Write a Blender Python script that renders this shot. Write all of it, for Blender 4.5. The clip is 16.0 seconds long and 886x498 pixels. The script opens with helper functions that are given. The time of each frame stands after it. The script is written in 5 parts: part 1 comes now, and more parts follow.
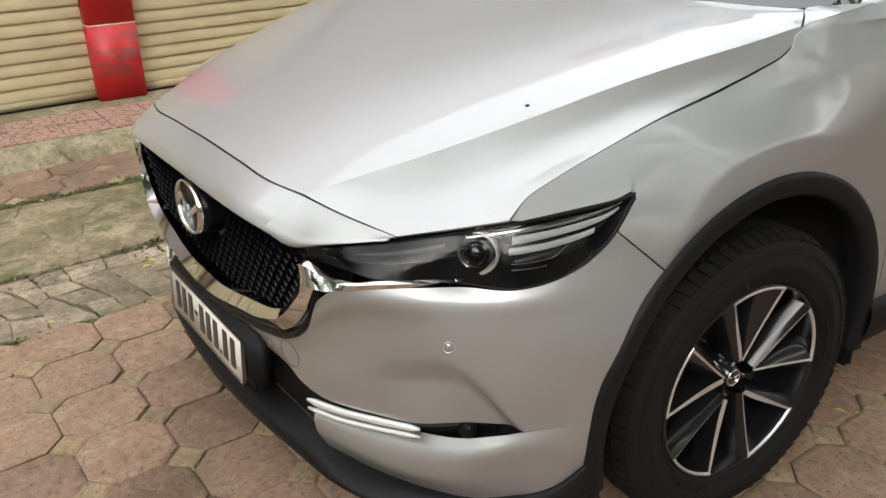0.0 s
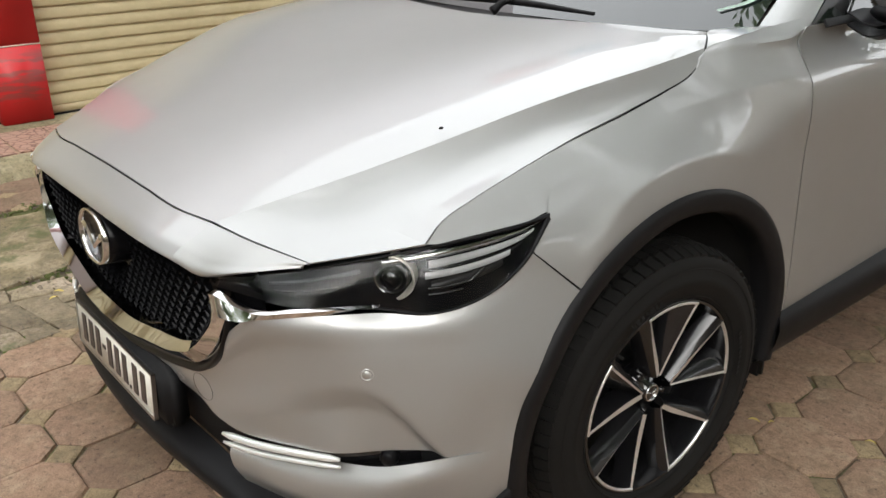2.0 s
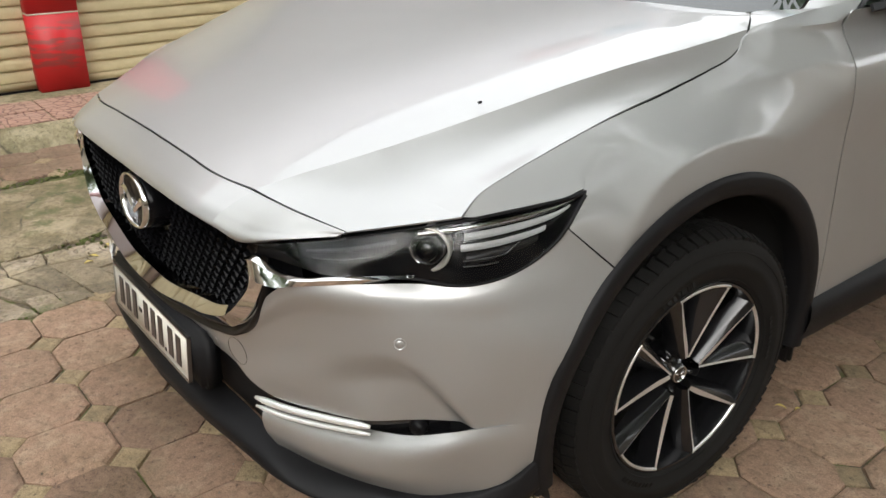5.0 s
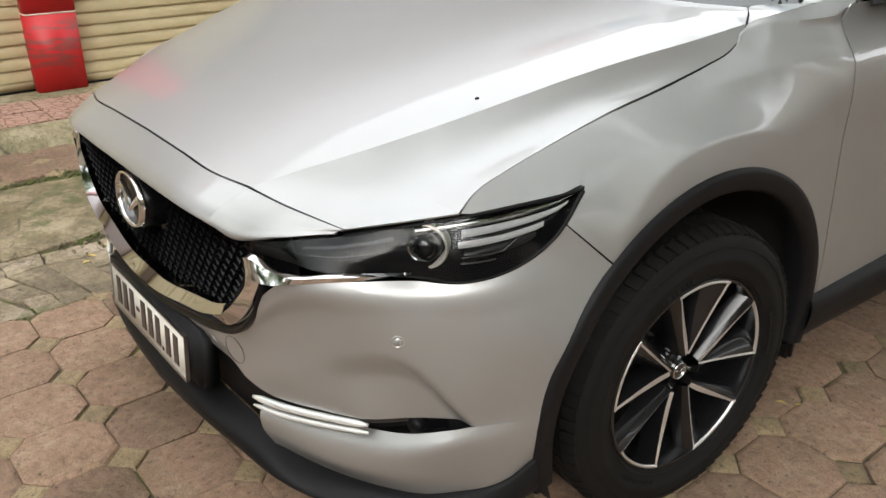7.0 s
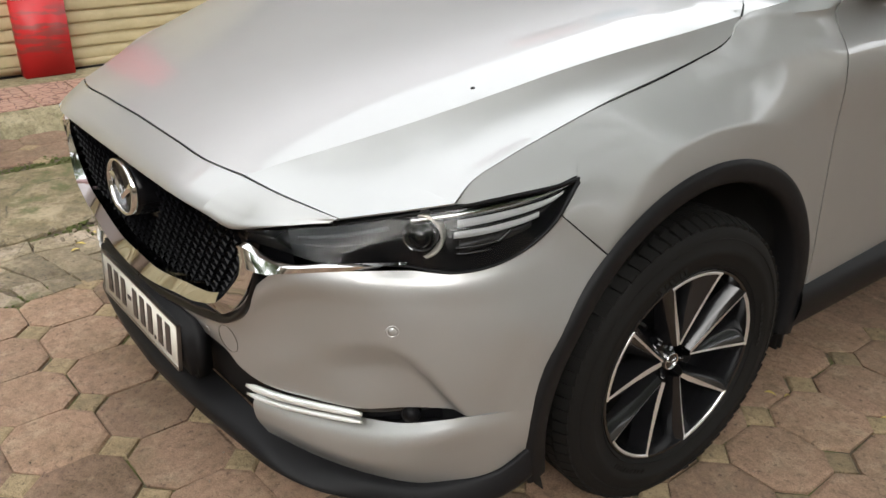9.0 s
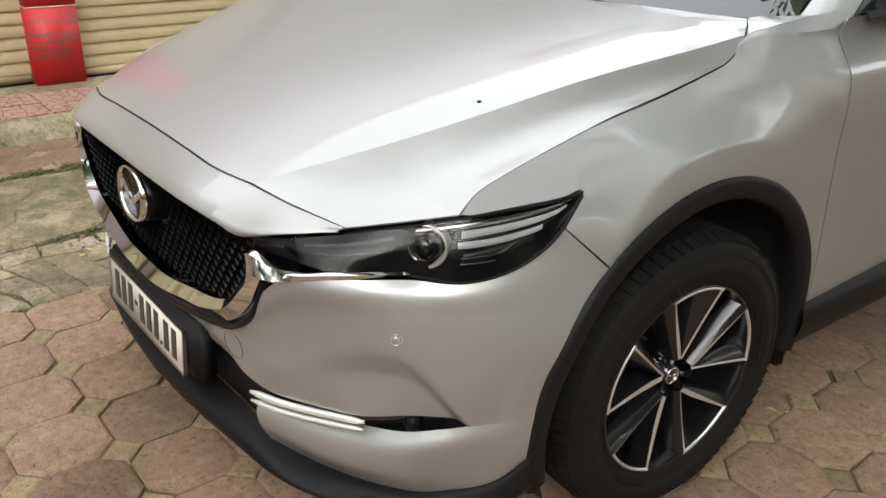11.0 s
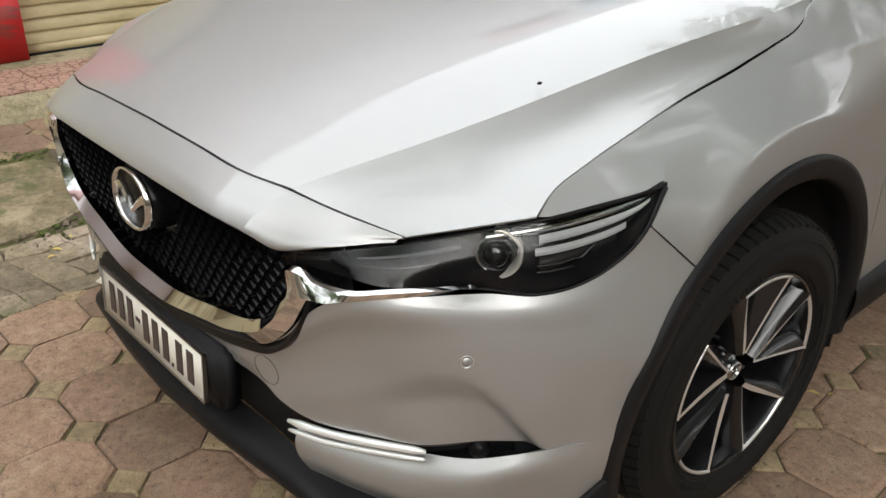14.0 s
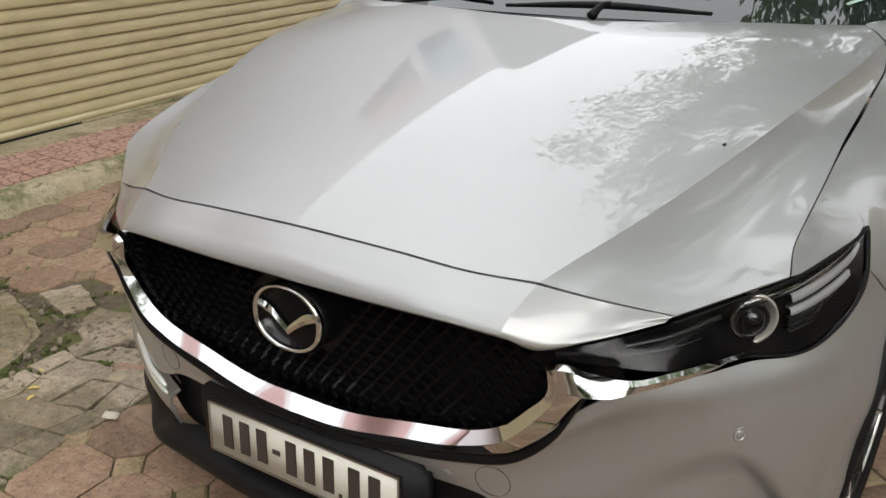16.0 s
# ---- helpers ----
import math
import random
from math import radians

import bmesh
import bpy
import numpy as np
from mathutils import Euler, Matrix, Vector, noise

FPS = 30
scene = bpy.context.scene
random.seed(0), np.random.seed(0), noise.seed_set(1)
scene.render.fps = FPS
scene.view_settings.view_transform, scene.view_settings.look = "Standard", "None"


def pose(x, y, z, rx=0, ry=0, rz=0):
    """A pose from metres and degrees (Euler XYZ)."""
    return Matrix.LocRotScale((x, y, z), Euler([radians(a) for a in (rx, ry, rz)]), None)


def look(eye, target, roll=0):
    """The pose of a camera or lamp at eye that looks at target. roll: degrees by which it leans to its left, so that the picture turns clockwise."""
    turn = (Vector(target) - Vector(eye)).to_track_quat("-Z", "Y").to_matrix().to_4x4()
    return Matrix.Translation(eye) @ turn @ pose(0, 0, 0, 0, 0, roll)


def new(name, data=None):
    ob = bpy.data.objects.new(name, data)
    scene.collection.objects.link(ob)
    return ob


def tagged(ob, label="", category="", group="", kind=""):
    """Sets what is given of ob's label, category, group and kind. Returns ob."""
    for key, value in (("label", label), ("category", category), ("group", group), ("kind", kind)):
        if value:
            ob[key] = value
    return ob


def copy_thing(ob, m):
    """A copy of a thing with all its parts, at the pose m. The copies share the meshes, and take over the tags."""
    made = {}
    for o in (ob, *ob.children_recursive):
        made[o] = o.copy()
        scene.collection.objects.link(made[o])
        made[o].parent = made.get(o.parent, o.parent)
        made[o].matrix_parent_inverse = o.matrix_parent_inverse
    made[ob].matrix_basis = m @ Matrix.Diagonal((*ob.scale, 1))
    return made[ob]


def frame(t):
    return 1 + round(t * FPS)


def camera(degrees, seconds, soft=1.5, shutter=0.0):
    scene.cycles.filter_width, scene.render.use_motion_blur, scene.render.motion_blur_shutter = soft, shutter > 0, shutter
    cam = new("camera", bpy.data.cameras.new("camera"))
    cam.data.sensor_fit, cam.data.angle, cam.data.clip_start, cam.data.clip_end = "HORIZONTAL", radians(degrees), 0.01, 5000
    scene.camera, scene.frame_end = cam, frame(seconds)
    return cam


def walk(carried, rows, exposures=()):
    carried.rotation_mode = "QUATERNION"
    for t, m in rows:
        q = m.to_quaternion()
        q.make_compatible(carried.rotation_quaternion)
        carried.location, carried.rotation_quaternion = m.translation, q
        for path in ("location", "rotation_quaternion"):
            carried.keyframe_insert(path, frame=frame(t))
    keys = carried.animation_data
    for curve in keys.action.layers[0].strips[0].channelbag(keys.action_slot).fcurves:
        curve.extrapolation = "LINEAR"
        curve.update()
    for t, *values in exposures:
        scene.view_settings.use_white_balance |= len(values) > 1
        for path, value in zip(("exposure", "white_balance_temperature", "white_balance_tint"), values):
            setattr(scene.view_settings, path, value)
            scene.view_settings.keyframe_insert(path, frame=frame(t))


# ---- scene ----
cam = camera(57.1, 16.0)
PATH = [
    (0, (1.769, -0.511, 1.396), (0.28, 0.532, 0.561), -1.2),
    (0.5, (1.771, -0.506, 1.393), (0.281, 0.553, 0.581), -0.5),
    (1, (1.772, -0.492, 1.392), (0.326, 0.625, 0.579), -0.7),
    (1.5, (1.763, -0.491, 1.394), (0.347, 0.669, 0.588), -0.2),
    (2, (1.764, -0.484, 1.397), (0.373, 0.713, 0.603), -0.3),
    (2.5, (1.763, -0.496, 1.397), (0.362, 0.685, 0.595), 0.1),
    (3, (1.775, -0.498, 1.395), (0.351, 0.646, 0.581), -0.3),
    (3.5, (1.791, -0.497, 1.393), (0.374, 0.647, 0.566), -1.0),
    (4, (1.799, -0.493, 1.394), (0.387, 0.651, 0.56), -1.1),
    (4.5, (1.787, -0.494, 1.395), (0.38, 0.653, 0.557), -0.4),
    (5, (1.763, -0.511, 1.389), (0.35, 0.629, 0.551), 0.8),
    (5.2, (1.766, -0.522, 1.385), (0.345, 0.616, 0.557), 1.3),
    (7.3, (1.761, -0.502, 1.382), (0.353, 0.638, 0.535), 0.2),
    (7.5, (1.762, -0.502, 1.384), (0.363, 0.644, 0.529), 0.3),
    (8, (1.756, -0.5, 1.384), (0.372, 0.657, 0.521), 0.8),
    (8.5, (1.752, -0.507, 1.382), (0.369, 0.652, 0.518), 1.0),
    (10.8, (1.765, -0.521, 1.383), (0.364, 0.628, 0.538), 2.1),
    (11, (1.768, -0.525, 1.386), (0.364, 0.63, 0.552), 2.0),
    (11.5, (1.77, -0.535, 1.385), (0.351, 0.63, 0.591), 2.3),
    (12, (1.767, -0.532, 1.384), (0.347, 0.642, 0.607), 2.6),
    (12.5, (1.77, -0.532, 1.385), (0.352, 0.646, 0.609), 2.4),
    (13, (1.771, -0.546, 1.38), (0.38, 0.652, 0.586), 3.2),
    (13.5, (1.712, -0.551, 1.375), (0.369, 0.675, 0.543), 4.0),
    (14, (1.483, -0.548, 1.364), (0.193, 0.681, 0.456), 1.4),
    (14.5, (1.34, -0.543, 1.373), (0.098, 0.705, 0.424), -0.6),
    (15, (1.253, -0.616, 1.38), (0.076, 0.745, 0.506), -1.3),
    (15.5, (1.074, -0.811, 1.394), (0.04, 0.714, 0.616), -1.4),
    (16, (0.924, -0.9, 1.377), (-0.077, 0.647, 0.599), -1.0),
]
# the picture darkens a little as the bright bonnet fills it
EXPOSURES = [(0, 1.34), (5, 1.38), (12.5, 1.38), (13.5, 1.34), (14.5, 1.08), (15, 0.93), (15.5, 0.85), (16, 1.0)]
walk(cam, [(t, look(eye, target, roll)) for t, eye, target, roll in PATH], EXPOSURES)

# ---- world, sun, exposure ----
world = bpy.data.worlds.new("sky")
scene.world = world
world.use_nodes = True
wn = world.node_tree
wn.nodes.clear()
sky = wn.nodes.new("ShaderNodeTexSky")
sky.sky_type, sky.sun_disc = "NISHITA", False
sky.sun_elevation, sky.sun_rotation = radians(33), radians(131)
sky.air_density, sky.dust_density, sky.ozone_density = 1.0, 6.0, 1.0
hsv = wn.nodes.new("ShaderNodeHueSaturation")
hsv.inputs["Saturation"].default_value = 0.3
bg = wn.nodes.new("ShaderNodeBackground")
bg.inputs["Strength"].default_value = 0.148
wo = wn.nodes.new("ShaderNodeOutputWorld")
wn.links.new(sky.outputs[0], hsv.inputs["Color"])
cloud = wn.nodes.new("ShaderNodeMix")
cloud.data_type = "RGBA"
cloud.inputs[0].default_value = 0.8
cloud.inputs[7].default_value = (8.3, 8.5, 8.7, 1)
wn.links.new(hsv.outputs[0], cloud.inputs[6])
wn.links.new(cloud.outputs[2], bg.inputs["Color"])
wn.links.new(bg.outputs[0], wo.inputs["Surface"])
sun = new("sun", bpy.data.lights.new("sun", "SUN"))
sun.data.energy, sun.data.angle, sun.data.color = 0.36, radians(60), (1.0, 0.94, 0.85)
sun.matrix_world = look((7, -6, 6), (0, 0, 0))
scene.view_settings.exposure = 0.95

# ---- materials ----


class Mat:
    """A node material with short calls for the nodes that the surfaces use."""

    def __init__(self, name, color=(0.5, 0.5, 0.5), rough=0.5, metal=0.0, made=None, **more):
        self.m = made or bpy.data.materials.new(name)
        self.m.use_nodes = True
        self.t, self.co = self.m.node_tree, None
        self.b = self.t.nodes["Principled BSDF"]
        if made:
            return
        self.set("Base Color", (*color, 1)).set("Roughness", rough).set("Metallic", metal)
        for k, v in more.items():
            self.set(k.replace("_", " "), v)
        self.co = None

    def set(self, key, v):
        if isinstance(v, (int, float, tuple)):
            self.b.inputs[key].default_value = v
        else:
            self.t.links.new(v, self.b.inputs[key])
        return self

    def node(self, kind, **inputs):
        n = self.t.nodes.new(kind)
        for k, v in inputs.items():
            key = int(k[1:]) if k[0] == "_" else k.replace("_", " ")
            if isinstance(v, (int, float, tuple, str)):
                n.inputs[key].default_value = v
            else:
                self.t.links.new(v, n.inputs[key])
        return n

    def coord(self):
        if not self.co:
            self.co = self.node("ShaderNodeTexCoord").outputs["Object"]
        return self.co

    def place(self):
        """World position, for ground and walls."""
        return self.node("ShaderNodeNewGeometry").outputs["Position"]

    def noise(self, scale, detail=4.0, rough=0.55, at=None):
        return self.node("ShaderNodeTexNoise", Vector=at or self.coord(), Scale=scale, Detail=detail, Roughness=rough).outputs["Fac"]

    def ramp(self, fac, *stops):
        r = self.t.nodes.new("ShaderNodeValToRGB")
        self.t.links.new(fac, r.inputs[0])
        e = r.color_ramp.elements
        while len(e) < len(stops):
            e.new(0.5)
        for el, (pos, col) in zip(e, stops):
            el.position = pos
            el.color = (*col, 1) if isinstance(col, tuple) else (col, col, col, 1)
        return r.outputs[0]

    def mix(self, fac, a, b, kind="MIX"):
        n = self.t.nodes.new("ShaderNodeMix")
        n.data_type, n.blend_type = "RGBA", kind
        for i, v in ((0, fac), (6, a), (7, b)):
            if isinstance(v, tuple):
                n.inputs[i].default_value = (*v, 1)
            elif isinstance(v, (int, float)):
                n.inputs[i].default_value = v
            else:
                self.t.links.new(v, n.inputs[i])
        return n.outputs[2]

    def math(self, op, a, b=0.0):
        n = self.t.nodes.new("ShaderNodeMath")
        n.operation = op
        for i, v in ((0, a), (1, b)):
            if isinstance(v, (int, float)):
                n.inputs[i].default_value = v
            else:
                self.t.links.new(v, n.inputs[i])
        return n.outputs[0]

    def bump(self, height, strength=0.3, dist=0.01):
        n = self.node("ShaderNodeBump", Height=height, Strength=strength, Distance=dist)
        self.set("Normal", n.outputs[0])
        return self

    def random(self):
        return self.node("ShaderNodeObjectInfo").outputs["Random"]


def silver_paint():
    m = Mat("silver_paint", (0.4, 0.4, 0.39), 0.5, 0.58)
    flake = m.node("ShaderNodeTexVoronoi", Vector=m.place(), Scale=2600.0)
    m.set("Base Color", m.mix(m.noise(3.0, 3.0, at=m.place()), (0.376, 0.38, 0.375), (0.414, 0.418, 0.412)))
    m.set("Roughness", m.math("ADD", m.math("MULTIPLY", m.noise(14.0, 5.0, at=m.place()), 0.06), 0.47))
    n = m.node("ShaderNodeBump", Height=flake.outputs["Distance"], Strength=0.03, Distance=0.001)
    m.set("Normal", n.outputs[0])
    return m.set("Coat Weight", 1.0).set("Coat Roughness", 0.012).set("Coat IOR", 1.66).m


def plastic(name, color, rough, bump=0.15, scale=900.0):
    m = Mat(name, color, rough)
    v = m.noise(6.0, 4.0, at=m.place())
    m.set("Base Color", m.mix(v, tuple(c * 0.75 for c in color), tuple(c * 1.3 for c in color)))
    m.set("Specular IOR Level", 0.16)
    return m.bump(m.noise(scale, 2.0, at=m.place()), bump, 0.001).m


PAINT = silver_paint()
BLACK = plastic("black_plastic", (0.0095, 0.0095, 0.0105), 0.5)
GLOSS = Mat("gloss_black", (0.006, 0.006, 0.007), 0.08, Coat_Weight=1.0).m
CHROME = Mat("chrome", (0.7, 0.7, 0.7), 0.04, 1.0).m
RUBBER = plastic("tyre_rubber", (0.0105, 0.0103, 0.01), 0.7, 0.3, 300.0)
DARK = Mat("dark_cavity", (0.008, 0.008, 0.008), 0.8).m
GUN = Mat("gunmetal_paint", (0.012, 0.012, 0.0135), 0.22, 0.3, Coat_Weight=0.6).m
GRILLE = Mat("grille_black", (0.005, 0.005, 0.006), 0.2, Specular_IOR_Level=0.14).m
TRIM = Mat("trim_black", (0.006, 0.006, 0.007), 0.3, Specular_IOR_Level=0.2).m
SEAM = Mat("seam_sealer", (0.01, 0.01, 0.01), 0.9).m

# ---- mesh helpers ----


def part(name, bm, material, parent=None, label="", smooth=True):
    """Links a bmesh as one mesh object, under a thing or a part."""
    me = bpy.data.meshes.new(name)
    bm.to_mesh(me)
    bm.free()
    me.materials.append(material)
    if smooth:
        me.polygons.foreach_set("use_smooth", [True] * len(me.polygons))
    ob = new(name, me)
    if parent:
        ob.parent = parent
    return tagged(ob, label=label)


def thing(name, label, category, at=(0, 0, 0), group="", kind=""):
    ob = new(name)
    ob.location = at
    return tagged(ob, label, category, group, kind)


def weights(t, n):
    """Rows that turn values at the knots t into n even samples of a smooth curve through them."""
    t = np.asarray(t, float)
    k = len(t)
    slope = np.zeros((k, k))
    for i in range(k):
        if 0 < i < k - 1:
            a, b = t[i] - t[i - 1], t[i + 1] - t[i]
            slope[i, i - 1], slope[i, i], slope[i, i + 1] = -b / a / (a + b), (b - a) / a / b, a / b / (a + b)
        else:
            j = min(i, k - 2)
            d = t[j + 1] - t[j]
            slope[i, j], slope[i, j + 1] = -1 / d, 1 / d
    out = np.zeros((n, k))
    for r, x in enumerate(np.linspace(t[0], t[-1], n)):
        i = min(int(np.searchsorted(t, x, "right")) - 1, k - 2)
        d = t[i + 1] - t[i]
        s = (x - t[i]) / d
        out[r, i] += 2 * s**3 - 3 * s**2 + 1
        out[r, i + 1] += 3 * s**2 - 2 * s**3
        out[r] += d * (s**3 - 2 * s**2 + s) * slope[i] + d * (s**3 - s**2) * slope[i + 1]
    return out


def chord(p):
    """Mean running length along axis 1 of a grid of points."""
    d = np.linalg.norm(np.diff(p, axis=1), axis=2).mean(0)
    return np.r_[0, np.cumsum(np.maximum(d, 1e-4))]


def spline(pts, n):
    p = np.array(pts, float)
    return weights(chord(p[None]), n) @ p


def fair(pts, order):
    """Evens out a line of points: each coordinate becomes a low polynomial of the running length, the ends kept."""
    p = np.array(pts, float)
    t = chord(p[None])
    t = t / t[-1]
    q = np.stack([np.polyval(np.polyfit(t, c, order), t) for c in p.T], 1)
    q += (p[0] - q[0]) * (1 - t)[:, None] + (p[-1] - q[-1]) * t[:, None]
    return [tuple(v) for v in q]


def smooth_step(x):
    x = np.clip(x, 0, 1)
    return x * x * (3 - 2 * x)


def loft(rows, nu, nv):
    """A smooth grid of nv x nu points through rows of control points."""
    p = np.array(rows, float)
    wu, wv = weights(chord(p), nu), weights(chord(p.transpose(1, 0, 2)), nv)
    return np.einsum("vk,kmc,um->vuc", wv, p, wu)


def inset(g, gap, sides="tblr"):
    """Draws the grid's edges in by gap metres, to leave a panel joint."""
    g = g.copy()
    for side, edge, near in (("t", np.s_[0], np.s_[1]), ("b", np.s_[-1], np.s_[-2]), ("l", np.s_[:, 0], np.s_[:, 1]), ("r", np.s_[:, -1], np.s_[:, -2])):
        if side in sides:
            d = g[near] - g[edge]
            wide = np.maximum(np.linalg.norm(d, axis=1, keepdims=True), 1e-6)
            g[edge] = g[edge] + d / wide * np.minimum(gap, 0.45 * wide)
    return g


def far_side(g):
    """The same panel on the car's other side, where the wings stand a little further out from x = 0 behind the lamps."""
    x, y = g[..., 0], g[..., 1]
    out = 0.062 * smooth_step((y - 0.1) / 0.28) * (1 - 0.5 * smooth_step((y - 0.7) / 0.4)) * smooth_step((x - 0.2) / 0.3)
    return np.stack([-x - out, y, g[..., 2]], -1)


def add_grid(bm, g, flip=False):
    v = [[bm.verts.new(p) for p in row] for row in g]
    for a, b in zip(v, v[1:]):
        for i in range(len(a) - 1):
            q = [a[i], a[i + 1], b[i + 1], b[i]]
            bm.faces.new(q[::-1] if flip else q)
    return v


def grids(*gs, sides=(1,), weld=True, flip=False):
    """One bmesh of several grids; sides: 1 as given, -1 mirrored to the car's other side."""
    bm = bmesh.new()
    for s in sides:
        for g in gs:
            add_grid(bm, g if s > 0 else far_side(g), flip ^ (s < 0))
    if weld:
        bmesh.ops.remove_doubles(bm, verts=bm.verts, dist=0.0004)
    # faces look outwards, away from the middle of the car
    out = sum(f.calc_area() * (1 if f.normal.dot(f.calc_center_median() - Vector((0, 1.6, 0.55))) > 0 else -1) for f in (bm.normal_update(), list(bm.faces))[1])
    if out < 0:
        bmesh.ops.reverse_faces(bm, faces=bm.faces)
    return bm


def shell(ob, thick):
    m = ob.modifiers.new("thickness", "SOLIDIFY")
    m.thickness, m.offset = thick, -1
    m = ob.modifiers.new("sharp_edges", "EDGE_SPLIT")
    m.split_angle = radians(38)
    return ob


def box(bm, size, at=(0, 0, 0), m=None, bevel=0.0):
    r = bmesh.ops.create_cube(bm, size=1)
    vs = r["verts"]
    bmesh.ops.scale(bm, vec=size, verts=vs)
    if bevel:
        es = list({e for v in vs for e in v.link_edges})
        vs = list({v for f in bmesh.ops.bevel(bm, geom=es, offset=bevel, segments=2, affect="EDGES")["faces"] for v in f.verts} | {v for v in vs if v.is_valid})
    bmesh.ops.transform(bm, matrix=Matrix.Translation(at) @ (m or Matrix()), verts=vs)
    return vs


def lathe(bm, profile, n=64, start=0.0, sweep=360.0):
    """Turns (radius, along) pairs round the x axis, all round or through part of a turn."""
    rings = []
    for k in range(n):
        a = radians(start + sweep * k / (n if sweep > 359 else n - 1))
        rings.append([bm.verts.new((s, r * math.sin(a), r * math.cos(a))) for r, s in profile])
    for k in range(n if sweep > 359 else n - 1):
        a, b = rings[k], rings[(k + 1) % n]
        for i in range(len(profile) - 1):
            bm.faces.new((a[i], b[i], b[i + 1], a[i + 1]))


def tube(bm, pts, r, n=10, close=True):
    """A round bar along points; r may be one radius or one for each point."""
    pts = [Vector(p) for p in pts]
    rs = [float(r)] * len(pts) if isinstance(r, (int, float)) else [float(q) for q in r]
    rings = []
    for i, p in enumerate(pts):
        d = (pts[min(i + 1, len(pts) - 1)] - pts[max(i - 1, 0)]).normalized()
        u = d.cross(Vector((0, 0, 1)) if abs(d.z) < 0.9 else Vector((1, 0, 0))).normalized()
        w = d.cross(u)
        rings.append([bm.verts.new(p + rs[i] * (math.cos(2 * math.pi * k / n) * u + math.sin(2 * math.pi * k / n) * w)) for k in range(n)])
    for a, b in zip(rings, rings[1:]):
        for k in range(n):
            bm.faces.new((a[k], a[(k + 1) % n], b[(k + 1) % n], b[k]))
    if close:
        bm.faces.new(rings[0][::-1])
        bm.faces.new(rings[-1])


# ---- the car: x to its left, y to its rear, z up ----
car = thing("car", "silver compact SUV parked on octagonal pavers", "car")

# lines that two panels share
SEAM_FRONT = [(0, 0.073, 0.866), (0.2, 0.073, 0.866), (0.35, 0.078, 0.864), (0.445, 0.1, 0.854), (0.52, 0.127, 0.8375), (0.575, 0.156, 0.823), (0.63, 0.184, 0.81)]
CREASE = [(0.445, 0.1, 0.854), (0.5, 0.213, 0.889), (0.569, 0.416, 0.94), (0.649, 0.621, 0.996), (0.713, 0.854, 1.048), (0.738, 1.005, 1.067), (0.7495, 1.075, 1.0775), (0.7575, 1.147, 1.087), (0.734, 1.188, 1.099), (0.703, 1.236, 1.108)]
HOOD_LAMP = [(0.63, 0.184, 0.81), (0.69, 0.262, 0.824), (0.757, 0.342, 0.842)]
HOOD_SIDE = [(0.757, 0.342, 0.842), (0.749, 0.385, 0.869), (0.748, 0.46, 0.896), (0.753, 0.56, 0.924), (0.76, 0.7, 0.957), (0.768, 0.9, 0.994), (0.772, 1.0, 1.017), (0.7735, 1.077, 1.0405), (0.7695, 1.122, 1.066), (0.7585, 1.148, 1.087), (0.7345, 1.189, 1.099), (0.703, 1.236, 1.108)]


# half width of the front wing: upright below a line that climbs to the rear, drawn in above it
WING_WIDE, WING_LINE, WING_DRAW = (0.01, 0.0059, -0.0051, 0.8941), (0.0307, 0.1215, -0.0318, 0.0492, 0.817), (1.2948, 1.8371, -1.3859, -1.3905, 2.0676)


def wing_x(y, z):
    u = (np.asarray(y) - 0.9) / 0.5
    d = z - np.polyval(WING_LINE, u)
    return np.polyval(WING_WIDE, u) - np.polyval(WING_DRAW, u) * (0.5 * (d + np.sqrt(d * d + 0.012**2))) ** 1.6


HOOD_SIDE = [(float(wing_x(y, z)) if 0.38 < y < 1.16 else x, y, z) for x, y, z in HOOD_SIDE]


# height of the bonnet's skin: even powers of x, powers of y
HOOD_FORM = (
    (1.00609, 0.09966, -0.02122, 0.00664, -0.00208),
    (0.00459, 0.03657, 0.00215, -0.01721, -0.00342),
    (-0.0092, -0.00015, -0.01061, -0.00214, 0.00962),
)


def hood_z(x, y):
    u, v = np.asarray(x) / 0.5, (np.asarray(y) - 0.6) / 0.5
    droop = 0.0045 * np.exp(-(((np.abs(x) - 0.46) / 0.1) ** 2) - ((np.asarray(y) - 0.09) / 0.07) ** 2)
    return sum(c * u ** (2 * i) * v**j for i, row in enumerate(HOOD_FORM) for j, c in enumerate(row)) - droop


